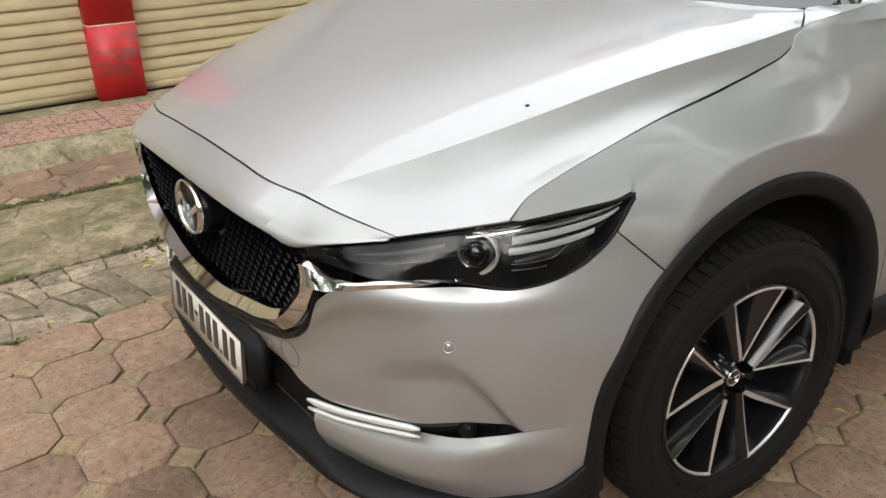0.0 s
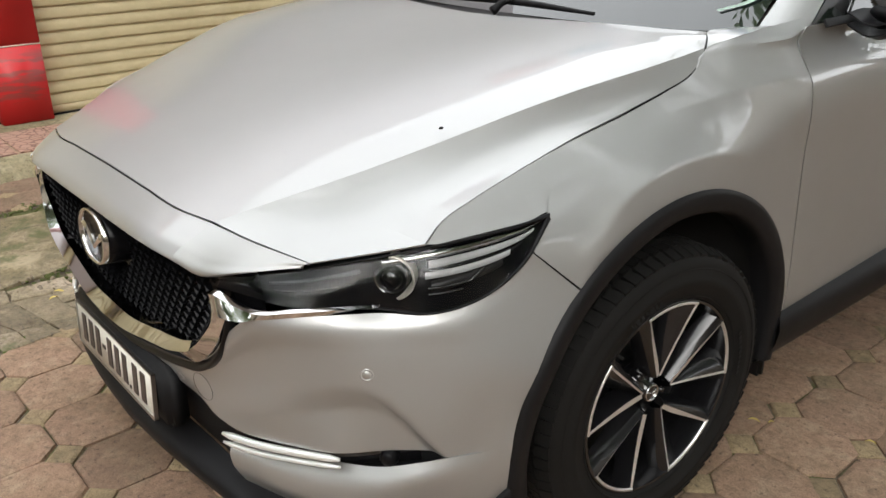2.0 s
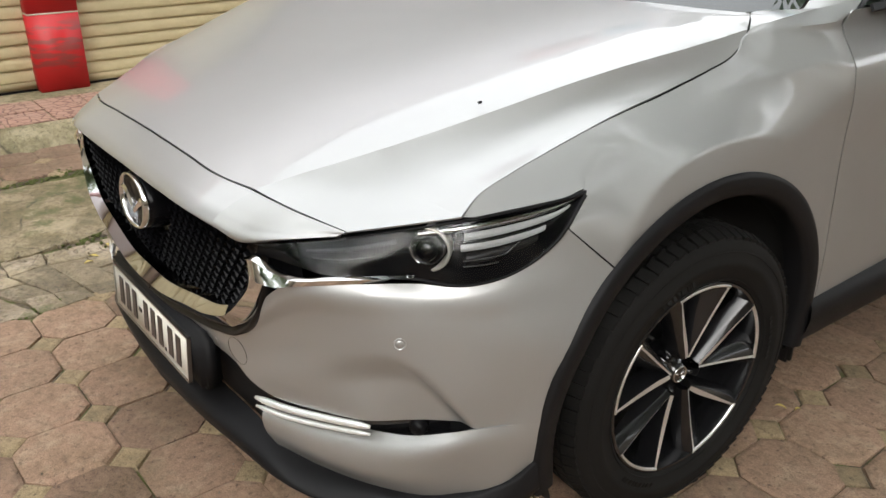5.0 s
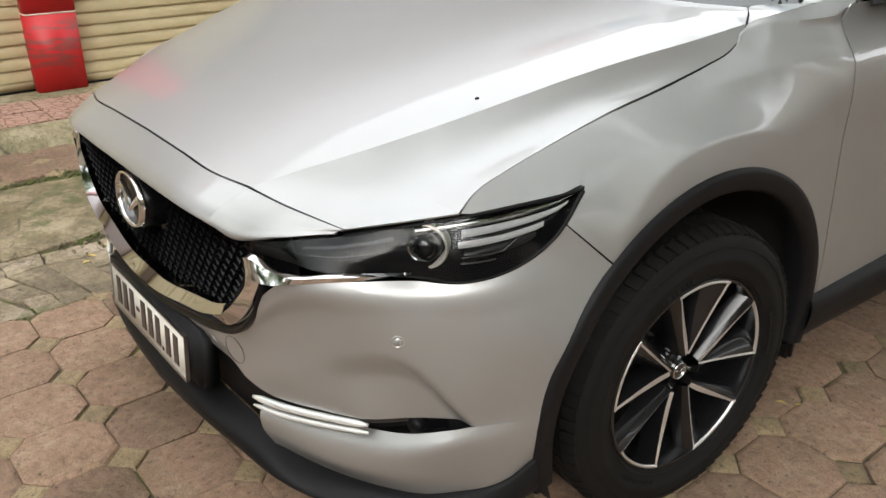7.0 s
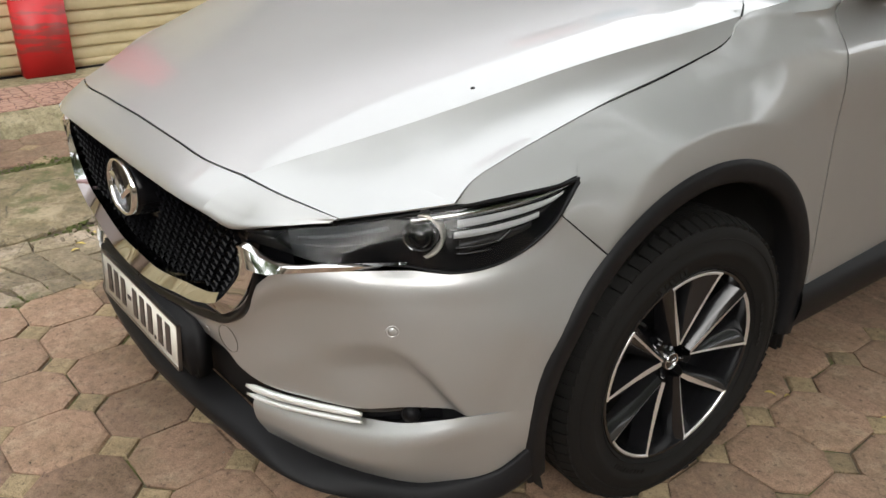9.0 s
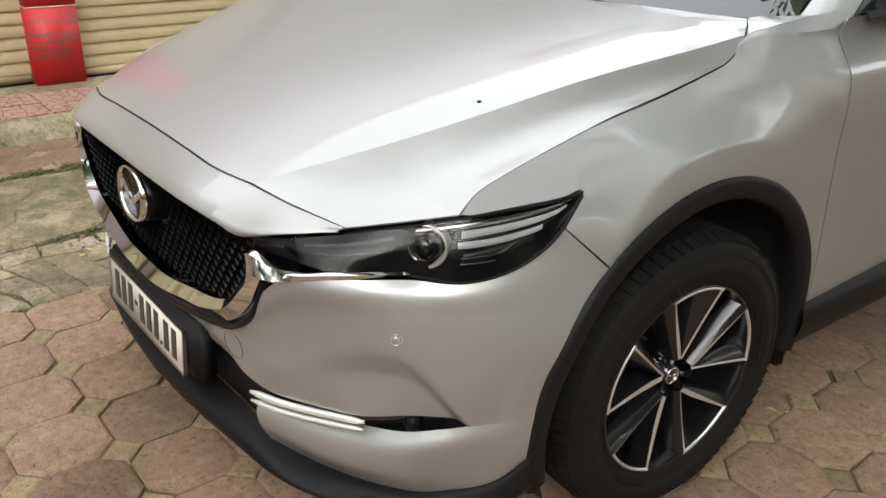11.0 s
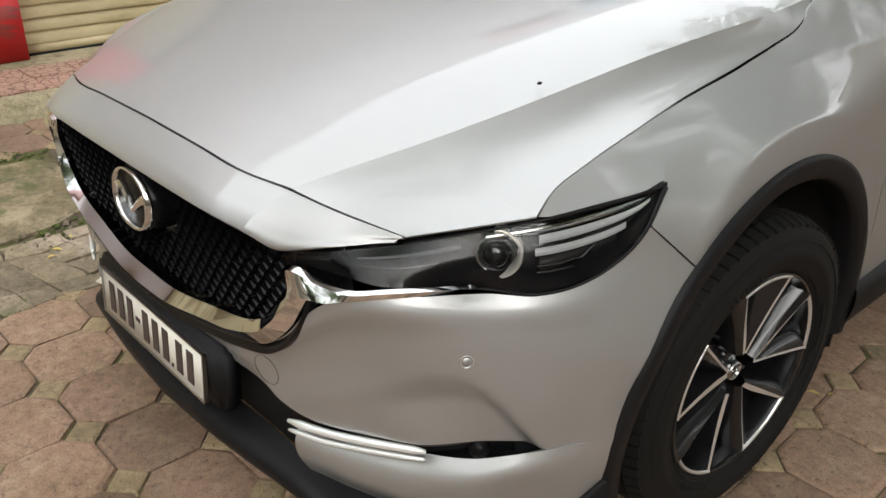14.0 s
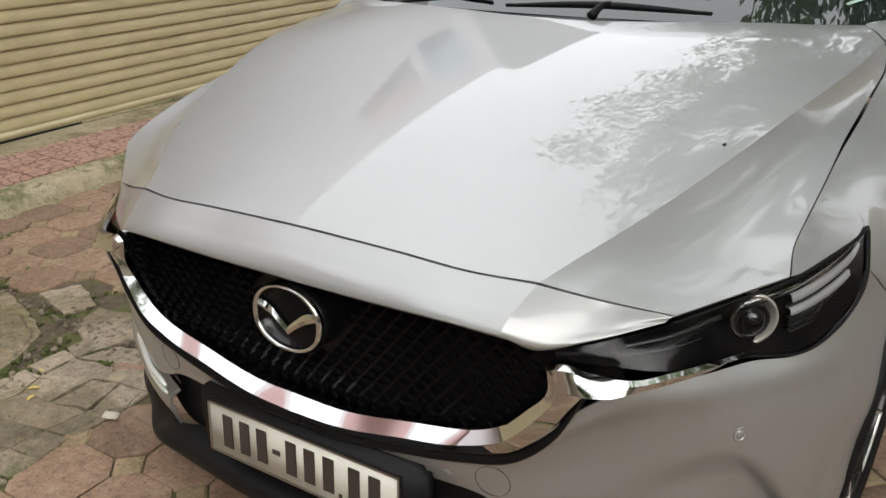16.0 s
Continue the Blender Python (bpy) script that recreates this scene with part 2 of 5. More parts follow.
def hood():
    # the crease runs to the rear corner, then the edge turns in to the windscreen
    run = np.r_[np.linspace(0, 0.2, 19)[:-1], np.linspace(0.2, 0.91, 46), np.linspace(0.91, 1, 8)[1:]]
    crease = spline(fair(CREASE[:7], 4) + CREASE[7:8], 400)
    rear = smooth_step((crease[:, 1] - 0.88) / 0.26)
    crease[:, 2] = (1 - rear) * hood_z(crease[:, 0], crease[:, 1]) + rear * crease[:, 2]
    edge = np.array([[np.interp(f / 0.91, np.linspace(0, 1, 400), c) for c in crease.T] for f in run[:64]])
    edge = np.r_[edge, spline(CREASE[7:], 8)[1:]]
    seam = spline(SEAM_FRONT[:4], 100)
    rear_edge = lambda x: np.interp(x, [0, 0.2, 0.39, 0.6, 0.7], [1.14, 1.148, 1.166, 1.2, 1.236])
    # rows across, from the middle to the crease; the front row lies on the seam
    top = np.zeros((44, len(run), 3))
    for i, f in enumerate(np.linspace(0, 1, 44)):
        x = f * edge[:, 0]
        back = rear_edge(x)
        y0 = float(np.interp(x[0], seam[:, 0], seam[:, 1]))
        y = y0 + (back - y0) * run
        y += (edge[:, 1] - edge[0, 1] - (rear_edge(edge[:, 0]) - edge[0, 1]) * run) * f**3
        z = hood_z(x, y)
        top[i] = np.stack([x, y, z], 1)
    top[:, :, 2] += np.linspace(0, 1, 44)[:, None] ** 5 * (edge[:, 2] - top[-1, :, 2])[None]
    # the hollow band between the crease and the side joint
    side = np.r_[spline(HOOD_LAMP, 19)[:-1], spline(HOOD_SIDE[:10], 46)]
    on = smooth_step((side[:, 1] - 0.37) / 0.03) * smooth_step((1.16 - side[:, 1]) / 0.03)
    side[:, 0] += on * (wing_x(side[:, 1], side[:, 2]) - side[:, 0])
    line = top[-1, : len(side)].copy()
    side += (line[-1] + (0.0015, 0, -0.0025) - side[-1]) * np.linspace(0, 1, len(side))[:, None] ** 12
    v = np.linspace(0, 1, 16)[:, None]
    band = (1 - v)[:, :, None] * line[None] + v[:, :, None] * side[None]
    deep = HOLLOW * smooth_step((1.12 - line[:, 1]) / 0.4) * (0.7 + 0.3 * smooth_step((line[:, 1] - 0.1) / 0.2)) * (1 + 0.55 * smooth_step((0.75 - line[:, 1]) / 0.35))
    band[:, :, 2] -= deep[None] * np.sin(math.pi * v) * (1.3 - 0.6 * v)
    front = spline(SEAM_FRONT[3:], 60)
    fit = np.array([[np.interp(x, front[:, 0], front[:, a]) for a in (1, 2)] for x in band[:, 0, 0]])
    band[:, :, 1:] += (fit - band[:, 0, 1:])[:, None, :] * np.linspace(1, 0, band.shape[1])[None, :, None] ** 5
    top, band = inset(inset(top, 0.0013, "r"), 0.0028, "l"), inset(inset(band, 0.002, "b"), 0.0028, "l")
    band[0] = top[-1, : band.shape[1]]
    bm = grids(top, band, sides=(1, -1))
    for e in bm.edges:
        e.smooth = e.calc_face_angle(0) < radians(9)
    shell(part("hood", bm, PAINT, car), 0.004).modifiers["sharp_edges"].use_edge_sharp = False


HOLLOW = 0.017
SEAM_FRONT = [(x, y, float(hood_z(x, y)) - 0.001 * (x > 0.4) if x < 0.45 else z) for x, y, z in SEAM_FRONT]
NOSE_LIP = [(0, 0.004, 0.808), (0.2, 0.003, 0.81), (0.34, 0.005, 0.812), (0.422, 0.022, 0.804), (0.476, 0.05, 0.786), (0.547, 0.099, 0.794), (0.622, 0.178, 0.804)]
NOSE_LOW = [(0, 0.02, 0.79), (0.2, 0.018, 0.792), (0.35, 0.018, 0.796), (0.43, 0.034, 0.785), (0.47, 0.052, 0.77), (0.545, 0.1, 0.787), (0.615, 0.176, 0.802)]


def nose():
    rows = [[], [], [], [], []]
    for a, b, c in zip(SEAM_FRONT, NOSE_LIP, NOSE_LOW):
        a, b, c = np.array(a), np.array(b), np.array(c)
        for row, p in zip(rows, (a, 0.5 * (a + b) + (0, -0.0015, 0.001), 0.2 * a + 0.8 * b + (0, -0.001, 0.0005), 0.55 * b + 0.45 * c + (0, -0.005, -0.001), c)):
            row.append(tuple(p))
    centre = inset(loft([r[:4] for r in rows], 50, 20), 0.002, "t")
    outer = inset(loft([r[3:] for r in rows], 40, 20), 0.0025, "tr")
    shell(part("nose_panel", grids(centre, outer, sides=(1, -1), flip=True, weld=False), PAINT, car), 0.01)


ARCH = (0.93, 0.345)


ARCH_CURVE = np.polyfit(np.array([-15, 0, 12, 25, 35, 45, 55, 75, 90, 120, 150, 180, 195]) / 100, [0.478, 0.48, 0.488, 0.499, 0.503, 0.499, 0.49, 0.483, 0.485, 0.49, 0.494, 0.484, 0.482], 6)


def arch_r(a):
    """Radius of the arch's outer edge: a little fuller towards the front."""
    return float(np.polyval(ARCH_CURVE, a / 100))


def arch_point(a, x, inside=0.0):
    """A point on the wheel arch: a in degrees from the front, over the top, to the rear."""
    r = arch_r(a) - inside
    return (x, ARCH[0] - r * math.cos(radians(a)), ARCH[1] + r * math.sin(radians(a)))


def flare(off):
    """A shallow hollow that sets off the upright flare round the arch."""
    past = 0.5 * (off - 0.05 + np.sqrt((off - 0.05) ** 2 + 0.004**2))
    return 0.0062 * (1 - np.exp(-past / 0.018)) * np.clip(1 - np.maximum(off - 0.07, 0) / 0.13, 0, 1) ** 2


def arch_x(a):
    return float(np.interp(a, [-15, 0, 30, 60, 90, 120, 160, 195], [0.868, 0.876, 0.902, 0.901, 0.895, 0.899, 0.908, 0.906]))


B_TOP = [(0, 0.035, 0.505), (0.22, 0.04, 0.522), (0.36, 0.048, 0.552), (0.45, 0.055, 0.592), (0.53, 0.064, 0.675), (0.6, 0.085, 0.727), (0.68, 0.172, 0.731), (0.735, 0.262, 0.727), (0.79, 0.325, 0.723), (0.825, 0.402, 0.737), (0.838, 0.46, 0.757), (0.8525, 0.516, 0.807)]
B_1 = [(0, 0.036, 0.49), (0.23, 0.042, 0.505), (0.365, 0.05, 0.53), (0.455, 0.062, 0.565), (0.545, 0.082, 0.63), (0.62, 0.115, 0.665), (0.705, 0.185, 0.665), (0.765, 0.262, 0.665), (0.815, 0.335, 0.665), (0.852, 0.415, 0.675), (0.872, 0.49, 0.69), arch_point(49, 0.898)]
B_2 = [(0, 0.04, 0.475), (0.24, 0.045, 0.487), (0.37, 0.053, 0.505), (0.455, 0.068, 0.53), (0.55, 0.095, 0.57), (0.635, 0.135, 0.6), (0.72, 0.2, 0.605), (0.78, 0.272, 0.6), (0.832, 0.345, 0.6), (0.868, 0.41, 0.6), (0.884, 0.455, 0.6), arch_point(31, 0.9)]
B_LOW = [(0, 0.055, 0.45), (0.25, 0.056, 0.455), (0.375, 0.06, 0.458), (0.425, 0.065, 0.44), (0.5, 0.09, 0.424), (0.6, 0.142, 0.425), (0.69, 0.195, 0.43), (0.775, 0.272, 0.432), (0.825, 0.33, 0.432), (0.855, 0.39, 0.432), (0.872, 0.425, 0.432), arch_point(10, 0.885)]
C_TOP = [(0.435, 0.095, 0.383), (0.545, 0.146, 0.38), (0.65, 0.204, 0.386), (0.732, 0.252, 0.398), (0.788, 0.296, 0.418), (0.825, 0.33, 0.432), (0.855, 0.39, 0.432), (0.872, 0.425, 0.432), arch_point(10, 0.885)]
C_MID = [(0.446, 0.076, 0.33), (0.555, 0.122, 0.315), (0.665, 0.182, 0.31), (0.745, 0.24, 0.322), (0.797, 0.302, 0.337), (0.83, 0.345, 0.35), (0.857, 0.395, 0.36), (0.87, 0.428, 0.37), arch_point(4, 0.88)]
C_LOW = [(0.455, 0.1, 0.275), (0.55, 0.16, 0.245), (0.66, 0.225, 0.235), (0.74, 0.28, 0.24), (0.79, 0.33, 0.255), (0.825, 0.365, 0.27), (0.85, 0.405, 0.29), (0.862, 0.435, 0.31), (0.872, 0.451, 0.33)]
L_A = [(0, 0.09, 0.31), (0.2, 0.09, 0.31), (0.38, 0.1, 0.3), (0.455, 0.105, 0.28), (0.55, 0.163, 0.247), (0.66, 0.228, 0.237), (0.74, 0.283, 0.242), (0.79, 0.333, 0.257), (0.85, 0.408, 0.292), (0.872, 0.453, 0.332)]
L_B = [(0, 0.02, 0.285), (0.2, 0.028, 0.285), (0.38, 0.05, 0.275), (0.48, 0.075, 0.262), (0.565, 0.13, 0.238), (0.67, 0.205, 0.228), (0.75, 0.265, 0.232), (0.8, 0.32, 0.247), (0.858, 0.4, 0.283), (0.88, 0.45, 0.325)]
L_C = [(0, 0.015, 0.25), (0.2, 0.025, 0.25), (0.38, 0.047, 0.245), (0.5, 0.068, 0.235), (0.59, 0.115, 0.215), (0.68, 0.195, 0.2), (0.76, 0.255, 0.2), (0.81, 0.31, 0.21), (0.865, 0.395, 0.24), (0.885, 0.455, 0.28)]
L_D = [(0, 0.06, 0.19), (0.2, 0.07, 0.19), (0.38, 0.09, 0.19), (0.5, 0.12, 0.185), (0.59, 0.17, 0.18), (0.68, 0.24, 0.175), (0.75, 0.3, 0.18), (0.8, 0.36, 0.19), (0.85, 0.43, 0.21), (0.87, 0.47, 0.24)]


SCOOP = [(0.54, 0.535), (0.6, 0.556), (0.655, 0.572), (0.696, 0.584), (0.731, 0.586), (0.757, 0.575), (0.784, 0.535), (0.806, 0.483), (0.832, 0.425)]


def scoop_depth(x, z, z_low):
    """How deep the skin is drawn in under the curved crease over the fog recess."""
    line = spline([(a, c, 0) for a, c in SCOOP], 60)[:, :2]
    top = np.interp(x, line[:38, 0], line[:38, 1])
    side = np.interp(z, line[:33:-1, 1], line[:33:-1, 0])
    ends = 1 - (1 - smooth_step((z - z_low - 0.002) / 0.1)) * smooth_step((0.77 - x) / 0.12)
    return 0.026 * smooth_step((top + 0.012 - z) / 0.075) * smooth_step((side - x) / 0.028) * smooth_step((x - 0.57) / 0.17) * ends


def bumper_skin():
    lerp = lambda p, q, f, out=0.0: [tuple((1 - f) * np.array(a) + f * np.array(c) + out * (k > 3) * min(1, (11 - k) / 4) * np.array((0.6, -0.8, 0))) for k, (a, c) in enumerate(zip(p, q))]
    ledge = lerp(B_TOP, B_1, 0.25, 0.0065)
    up = loft([B_TOP, ledge, B_1, B_2, lerp(B_2, B_LOW, 0.5, 0.006), B_LOW], 130, 60)
    deep = scoop_depth(up[:, :, 0], up[:, :, 2], np.interp(up[:, :, 0], [p[0] for p in B_LOW], [p[2] for p in B_LOW]))
    up = up + deep[:, :, None] * np.array((-0.6, 0.8, 0))
    off = np.hypot(up[:, :, 1] - ARCH[0], up[:, :, 2] - ARCH[1]) - 0.488
    up = up + (0.8 * flare(off) * smooth_step((0.66 - up[:, :, 2]) / 0.12))[:, :, None] * np.array((-0.9, 0.4, 0))
    # the joint with the fender runs straight from the lamp to the arch
    last = int(np.argmin(np.linalg.norm(up[:, -1] - np.array(B_1[-1]), axis=1)))
    f = np.linspace(0, 1, last + 1)[:, None]
    straight = (1 - f) * up[0, -1] + f * up[last, -1]
    up[: last + 1] += (straight - up[: last + 1, -1])[:, None, :] * np.linspace(0, 1, 130)[None, :, None] ** 10
    return up


def bumper():
    up = inset(bumper_skin(), 0.0013, "r")
    low = inset(loft([C_TOP, [tuple(0.72 * np.array(p) + 0.28 * np.array(q) + 0.014 * min(1, max(0, (7 - k) / 3)) * np.array((0.5, -0.85, 0.1))) for k, (p, q) in enumerate(zip(C_TOP, C_MID))], C_MID, C_LOW], 70, 20), 0.0013, "r")
    shell(part("bumper", grids(up, sides=(1, -1)), PAINT, car), 0.008)
    for s in (1, -1):
        shell(part("bumper_corner", grids(low, sides=(s,)), PAINT, car), 0.008)
    lip = loft([L_A, L_B, L_C, L_D], 80, 16)
    shell(part("lower_lip", grids(lip, sides=(1, -1)), BLACK, car, "matte black plastic lip"), 0.008)
    # dark panel behind the plate and the fog recess
    back = loft([[(0, 0.075, 0.46), (0.3, 0.085, 0.46), (0.44, 0.11, 0.45), (0.6, 0.19, 0.44), (0.7, 0.26, 0.44), (0.83, 0.375, 0.44)],
                 [(0, 0.1, 0.29), (0.3, 0.11, 0.29), (0.44, 0.13, 0.27), (0.6, 0.21, 0.26), (0.7, 0.27, 0.26), (0.83, 0.37, 0.28)]], 40, 4)
    shell(part("lower_grille", grids(back, sides=(1, -1)), BLACK, car, "black plastic lower grille"), 0.008)


def cladding(dy=0.0):
    rows = []
    for inside, dx in ((-0.004, -0.014), (-0.003, 0.003), (0.008, 0.008), (0.04, 0.006), (0.048, 0.0), (0.052, -0.015), (0.052, -0.06)):
        rows.append([tuple(np.array(arch_point(a, arch_x(a) + dx, inside)) + (0, dy, 0)) for a in np.linspace(-14, 190, 60)])
    g = np.array(rows)
    part("arch_cladding", grids(g, flip=True), BLACK, car, "matte black wheel arch cladding")
    part("arch_cladding", grids(g, sides=(-1,), flip=True), BLACK, car, "matte black wheel arch cladding")
    well = np.array([[(x, ARCH[0] + dy - r * math.cos(radians(a)), ARCH[1] + r * math.sin(radians(a))) for a in np.linspace(-20, 200, 40)] for r, x in ((0.45, 0.875), (0.45, 0.8), (0.45, 0.6), (0.1, 0.59))])
    part("wheel_well", grids(well), DARK, car, "black wheel arch liner")
    part("wheel_well", grids(well, sides=(-1,)), DARK, car, "black wheel arch liner")


F_TOP = [(0.758, 0.344, 0.842), (0.749, 0.385, 0.869), (0.751, 0.51, 0.911), (0.757, 0.62, 0.938), (0.76, 0.69, 0.953), (0.762, 0.74, 0.963), (0.764, 0.78, 0.97), (0.765, 0.82, 0.977), (0.767, 0.88, 0.99), (0.77, 0.97, 1.0095), (0.7745, 1.079, 1.0415), (0.7605, 1.15, 1.0872), (0.785, 1.239, 1.1065), (0.79, 1.37, 1.1175), (0.828, 1.495, 1.136)]
F_TOP = [(float(wing_x(y, z)) if 0.38 < y < 1.16 else x, y, z) for x, y, z in F_TOP]
F_LOW = [(0.766, 0.362, 0.84), (0.787, 0.42, 0.846), (0.822, 0.53, 0.856), (0.83, 0.577, 0.861), (0.8495, 0.532, 0.818), (0.8535, 0.5195, 0.8065), (0.8653, 0.5345, 0.7905), (0.896, 0.625, 0.733), (0.894, 0.72, 0.782), (0.893, 0.85, 0.824), (0.894, 0.99, 0.826), (0.898, 1.13, 0.787), (0.903, 1.25, 0.708), (0.907, 1.35, 0.587), (0.907, 1.432, 0.385)]


SIDE = spline([(0.36, 0.903, 0), (0.43, 0.907, 0), (0.61, 0.905, 0), (0.8, 0.904, 0), (0.96, 0.906, 0), (0.998, 0.9, 0), (1.04, 0.874, 0), (1.08, 0.844, 0)], 120)


def side_x(y, z):
    """Half width of the body side."""
    return float(np.interp(z, SIDE[:, 0], SIDE[:, 1])) - 0.10 * max(0.0, (y - 3.9) / 0.6) ** 2


def door_line(z):
    """Where the front door begins."""
    return float(np.interp(z, [0.385, 0.55, 0.7, 0.86, 0.98, 1.05, 1.1, 1.116], [1.4335, 1.428, 1.415, 1.398, 1.389, 1.39, 1.402, 1.432]))


# the flare's edge: degrees round the arch from the front, and how far it lies outside the arch
FLARE_AT, FLARE_EDGE, FLARE_OUT = [60.4, 64.3, 69.8, 74.3, 83.8, 94.2, 105.6, 115.8, 125.6, 134.2], [0.0525, 0.0589, 0.0638, 0.0656, 0.0649, 0.0667, 0.0742, 0.086, 0.0914, 0.0938], 0.7


def fender():
    low = F_LOW[:7] + [arch_point(a, arch_x(a) - 0.004) for a in (49.25, 64, 80, 97, 114, 131, 149)] + [(0.906, 1.432, 0.385)]
    g = loft([F_TOP, low], 150, 60)
    back = np.array([door_line(q) - 0.003 if q < 1.1 else np.interp(q, [1.1, 1.131], [door_line(1.1) - 0.003, 1.495]) for p, q in g[:, -1, 1:]]) - g[:, -1, 1]
    g[:, :, 1] += back[:, None] * smooth_step((np.linspace(0, 1, 150)[None, :] - 0.5) / 0.5)
    # a straight joint with the bumper
    first, last = (int(np.argmin(np.linalg.norm(g[-1] - np.array(p), axis=1))) for p in (low[5], low[7]))
    share = np.linspace(0, 1, last - first + 1)[:, None]
    g[:, first : last + 1] += ((1 - share) * g[-1, first] + share * g[-1, last] - g[-1, first : last + 1])[None] * np.linspace(0, 1, 60)[:, None, None] ** 3
    lead = g[-1, :, 0] * 1.0
    tip = int(np.argmin(np.linalg.norm(g[-1] - np.array(low[3]), axis=1)))
    lead -= 0.003 * np.clip(1 - np.abs(np.arange(150) - 0.5 * (tip + first)) / (0.5 * (first - tip) + 2.0), 0, 1) ** 0.5
    # its upper edge keeps to the bonnet's joint
    seam = spline(HOOD_SIDE[:10], 200)
    v = np.linspace(0, 1, 60)[:, None]
    lift = np.interp(g[0, :, 1], seam[:, 1], seam[:, 2]) - g[0, :, 2]
    g[:, :, 2] += (1 - v) ** 2 * (lift * (g[0, :, 1] > 0.385) * (g[0, :, 1] < 1.149))[None]
    y, z = g[:, :, 1], g[:, :, 2]
    x = wing_x(y, z)
    # the upright flare ends in a crisp edge, from which the skin falls back to the wing
    off = np.hypot(y - ARCH[0], z - ARCH[1]) - 0.488
    past = off - np.interp(np.degrees(np.arctan2(z - ARCH[1], ARCH[0] - y)), FLARE_AT, FLARE_EDGE)
    past = 0.5 * (past + np.sqrt(past * past + 0.003**2))
    stand = FLARE_OUT * (np.polyval(WING_WIDE, (y - 0.9) / 0.5) - wing_x(y, z)) * np.exp(-past / 0.028)
    on = smooth_step((y - 0.6) / 0.16)
    x = x + on * stand - (1 - on) * flare(off) * smooth_step((y - 0.5) / 0.2)
    x = x + (1 - v) ** 5 * ((g[0, :, 0] - x[0]) * (1 - smooth_step((y[0] - 0.37) / 0.03) * smooth_step((1.2 - y[0]) / 0.05)))
    x = x + v**4 * ((lead - x[-1]) * (np.arange(150) <= last))[None]
    # a fine crease runs on into the door
    line = np.interp(y, [0.82, 0.98, 1.145, 1.32, 1.4], [0.966, 0.982, 1.0, 1.018, 1.026])
    x += 0.0055 * smooth_step((y - 0.8) / 0.38) * np.exp(-np.abs(z - line) / 0.024)
    edge = np.array([side_x(p, q) if q < 1.08 else np.interp(q, [1.08, 1.115, 1.131], [0.844, 0.842, 0.828]) for p, q in g[:, -1, 1:]]) - x[:, -1]
    x += edge[:, None] * smooth_step((y - 1.1) / np.maximum(y[:, -1:] - 1.1, 0.1)) ** 2
    g[:, :, 0] = x
    g = inset(inset(g, 0.0013, "r"), 0.002, "t")
    # the flat corner between bonnet, windscreen and the crease
    ledge = loft([[(0.7605, 1.152, 1.0877), (0.737, 1.191, 1.0995), (0.7055, 1.24, 1.109), (0.745, 1.31, 1.114), (0.786, 1.37, 1.117)], [(0.761, 1.153, 1.0873), (0.774, 1.195, 1.0985), (0.785, 1.239, 1.1067), (0.788, 1.31, 1.1125), (0.79, 1.37, 1.1177)]], 24, 6)
    for s in (1, -1):
        shell(part("fender", grids(g, ledge, sides=(s,), weld=False), PAINT, car), 0.0012)


LAMP_TOP = [(0.49, 0.068, 0.768), (0.55, 0.106, 0.782), (0.622, 0.182, 0.797), (0.69, 0.265, 0.815), (0.757, 0.35, 0.835), (0.786, 0.422, 0.842), (0.819, 0.532, 0.852), (0.83, 0.576, 0.858)]
LAMP_LOW = [(0.492, 0.07, 0.75), (0.56, 0.092, 0.752), (0.64, 0.14, 0.742), (0.72, 0.258, 0.732), (0.79, 0.327, 0.726), (0.825, 0.403, 0.74), (0.848, 0.49, 0.79), (0.832, 0.572, 0.854)]


def on_grid(g, u, v, deep=0.0):
    """A point of a grid at u across and v down (0 to 1), deep metres under its skin, and the skin's normal."""
    nv, nu = g.shape[:2]
    j, i = min(int(u * (nu - 1)), nu - 2), min(int(v * (nv - 1)), nv - 2)
    a, b = u * (nu - 1) - j, v * (nv - 1) - i
    p = (1 - b) * ((1 - a) * g[i, j] + a * g[i, j + 1]) + b * ((1 - a) * g[i + 1, j] + a * g[i + 1, j + 1])
    n = np.cross(g[i + 1, j] - g[i, j], g[i, j + 1] - g[i, j])
    n = n / max(np.linalg.norm(n), 1e-9)
    return p - n * deep * (1 if n[0] - n[1] > 0 else -1), n if n[0] - n[1] > 0 else -n


def strip_on(g, u0, u1, v0, v1, wide, deep, n=14, thick=0.006):
    """A raised bar that follows the grid from (u0, v0) to (u1, v1)."""
    a = np.array([on_grid(g, u0 + (u1 - u0) * k / n, v0 + (v1 - v0) * k / n - wide / 2, deep)[0] for k in range(n + 1)])
    b = np.array([on_grid(g, u0 + (u1 - u0) * k / n, v0 + (v1 - v0) * k / n + wide / 2, deep)[0] for k in range(n + 1)])
    c, d = (np.array([on_grid(g, u0 + (u1 - u0) * k / n, v0 + (v1 - v0) * k / n + w, deep + thick)[0] for k in range(n + 1)]) for w in (wide / 2, -wide / 2))
    return np.array([d, a, b, c])


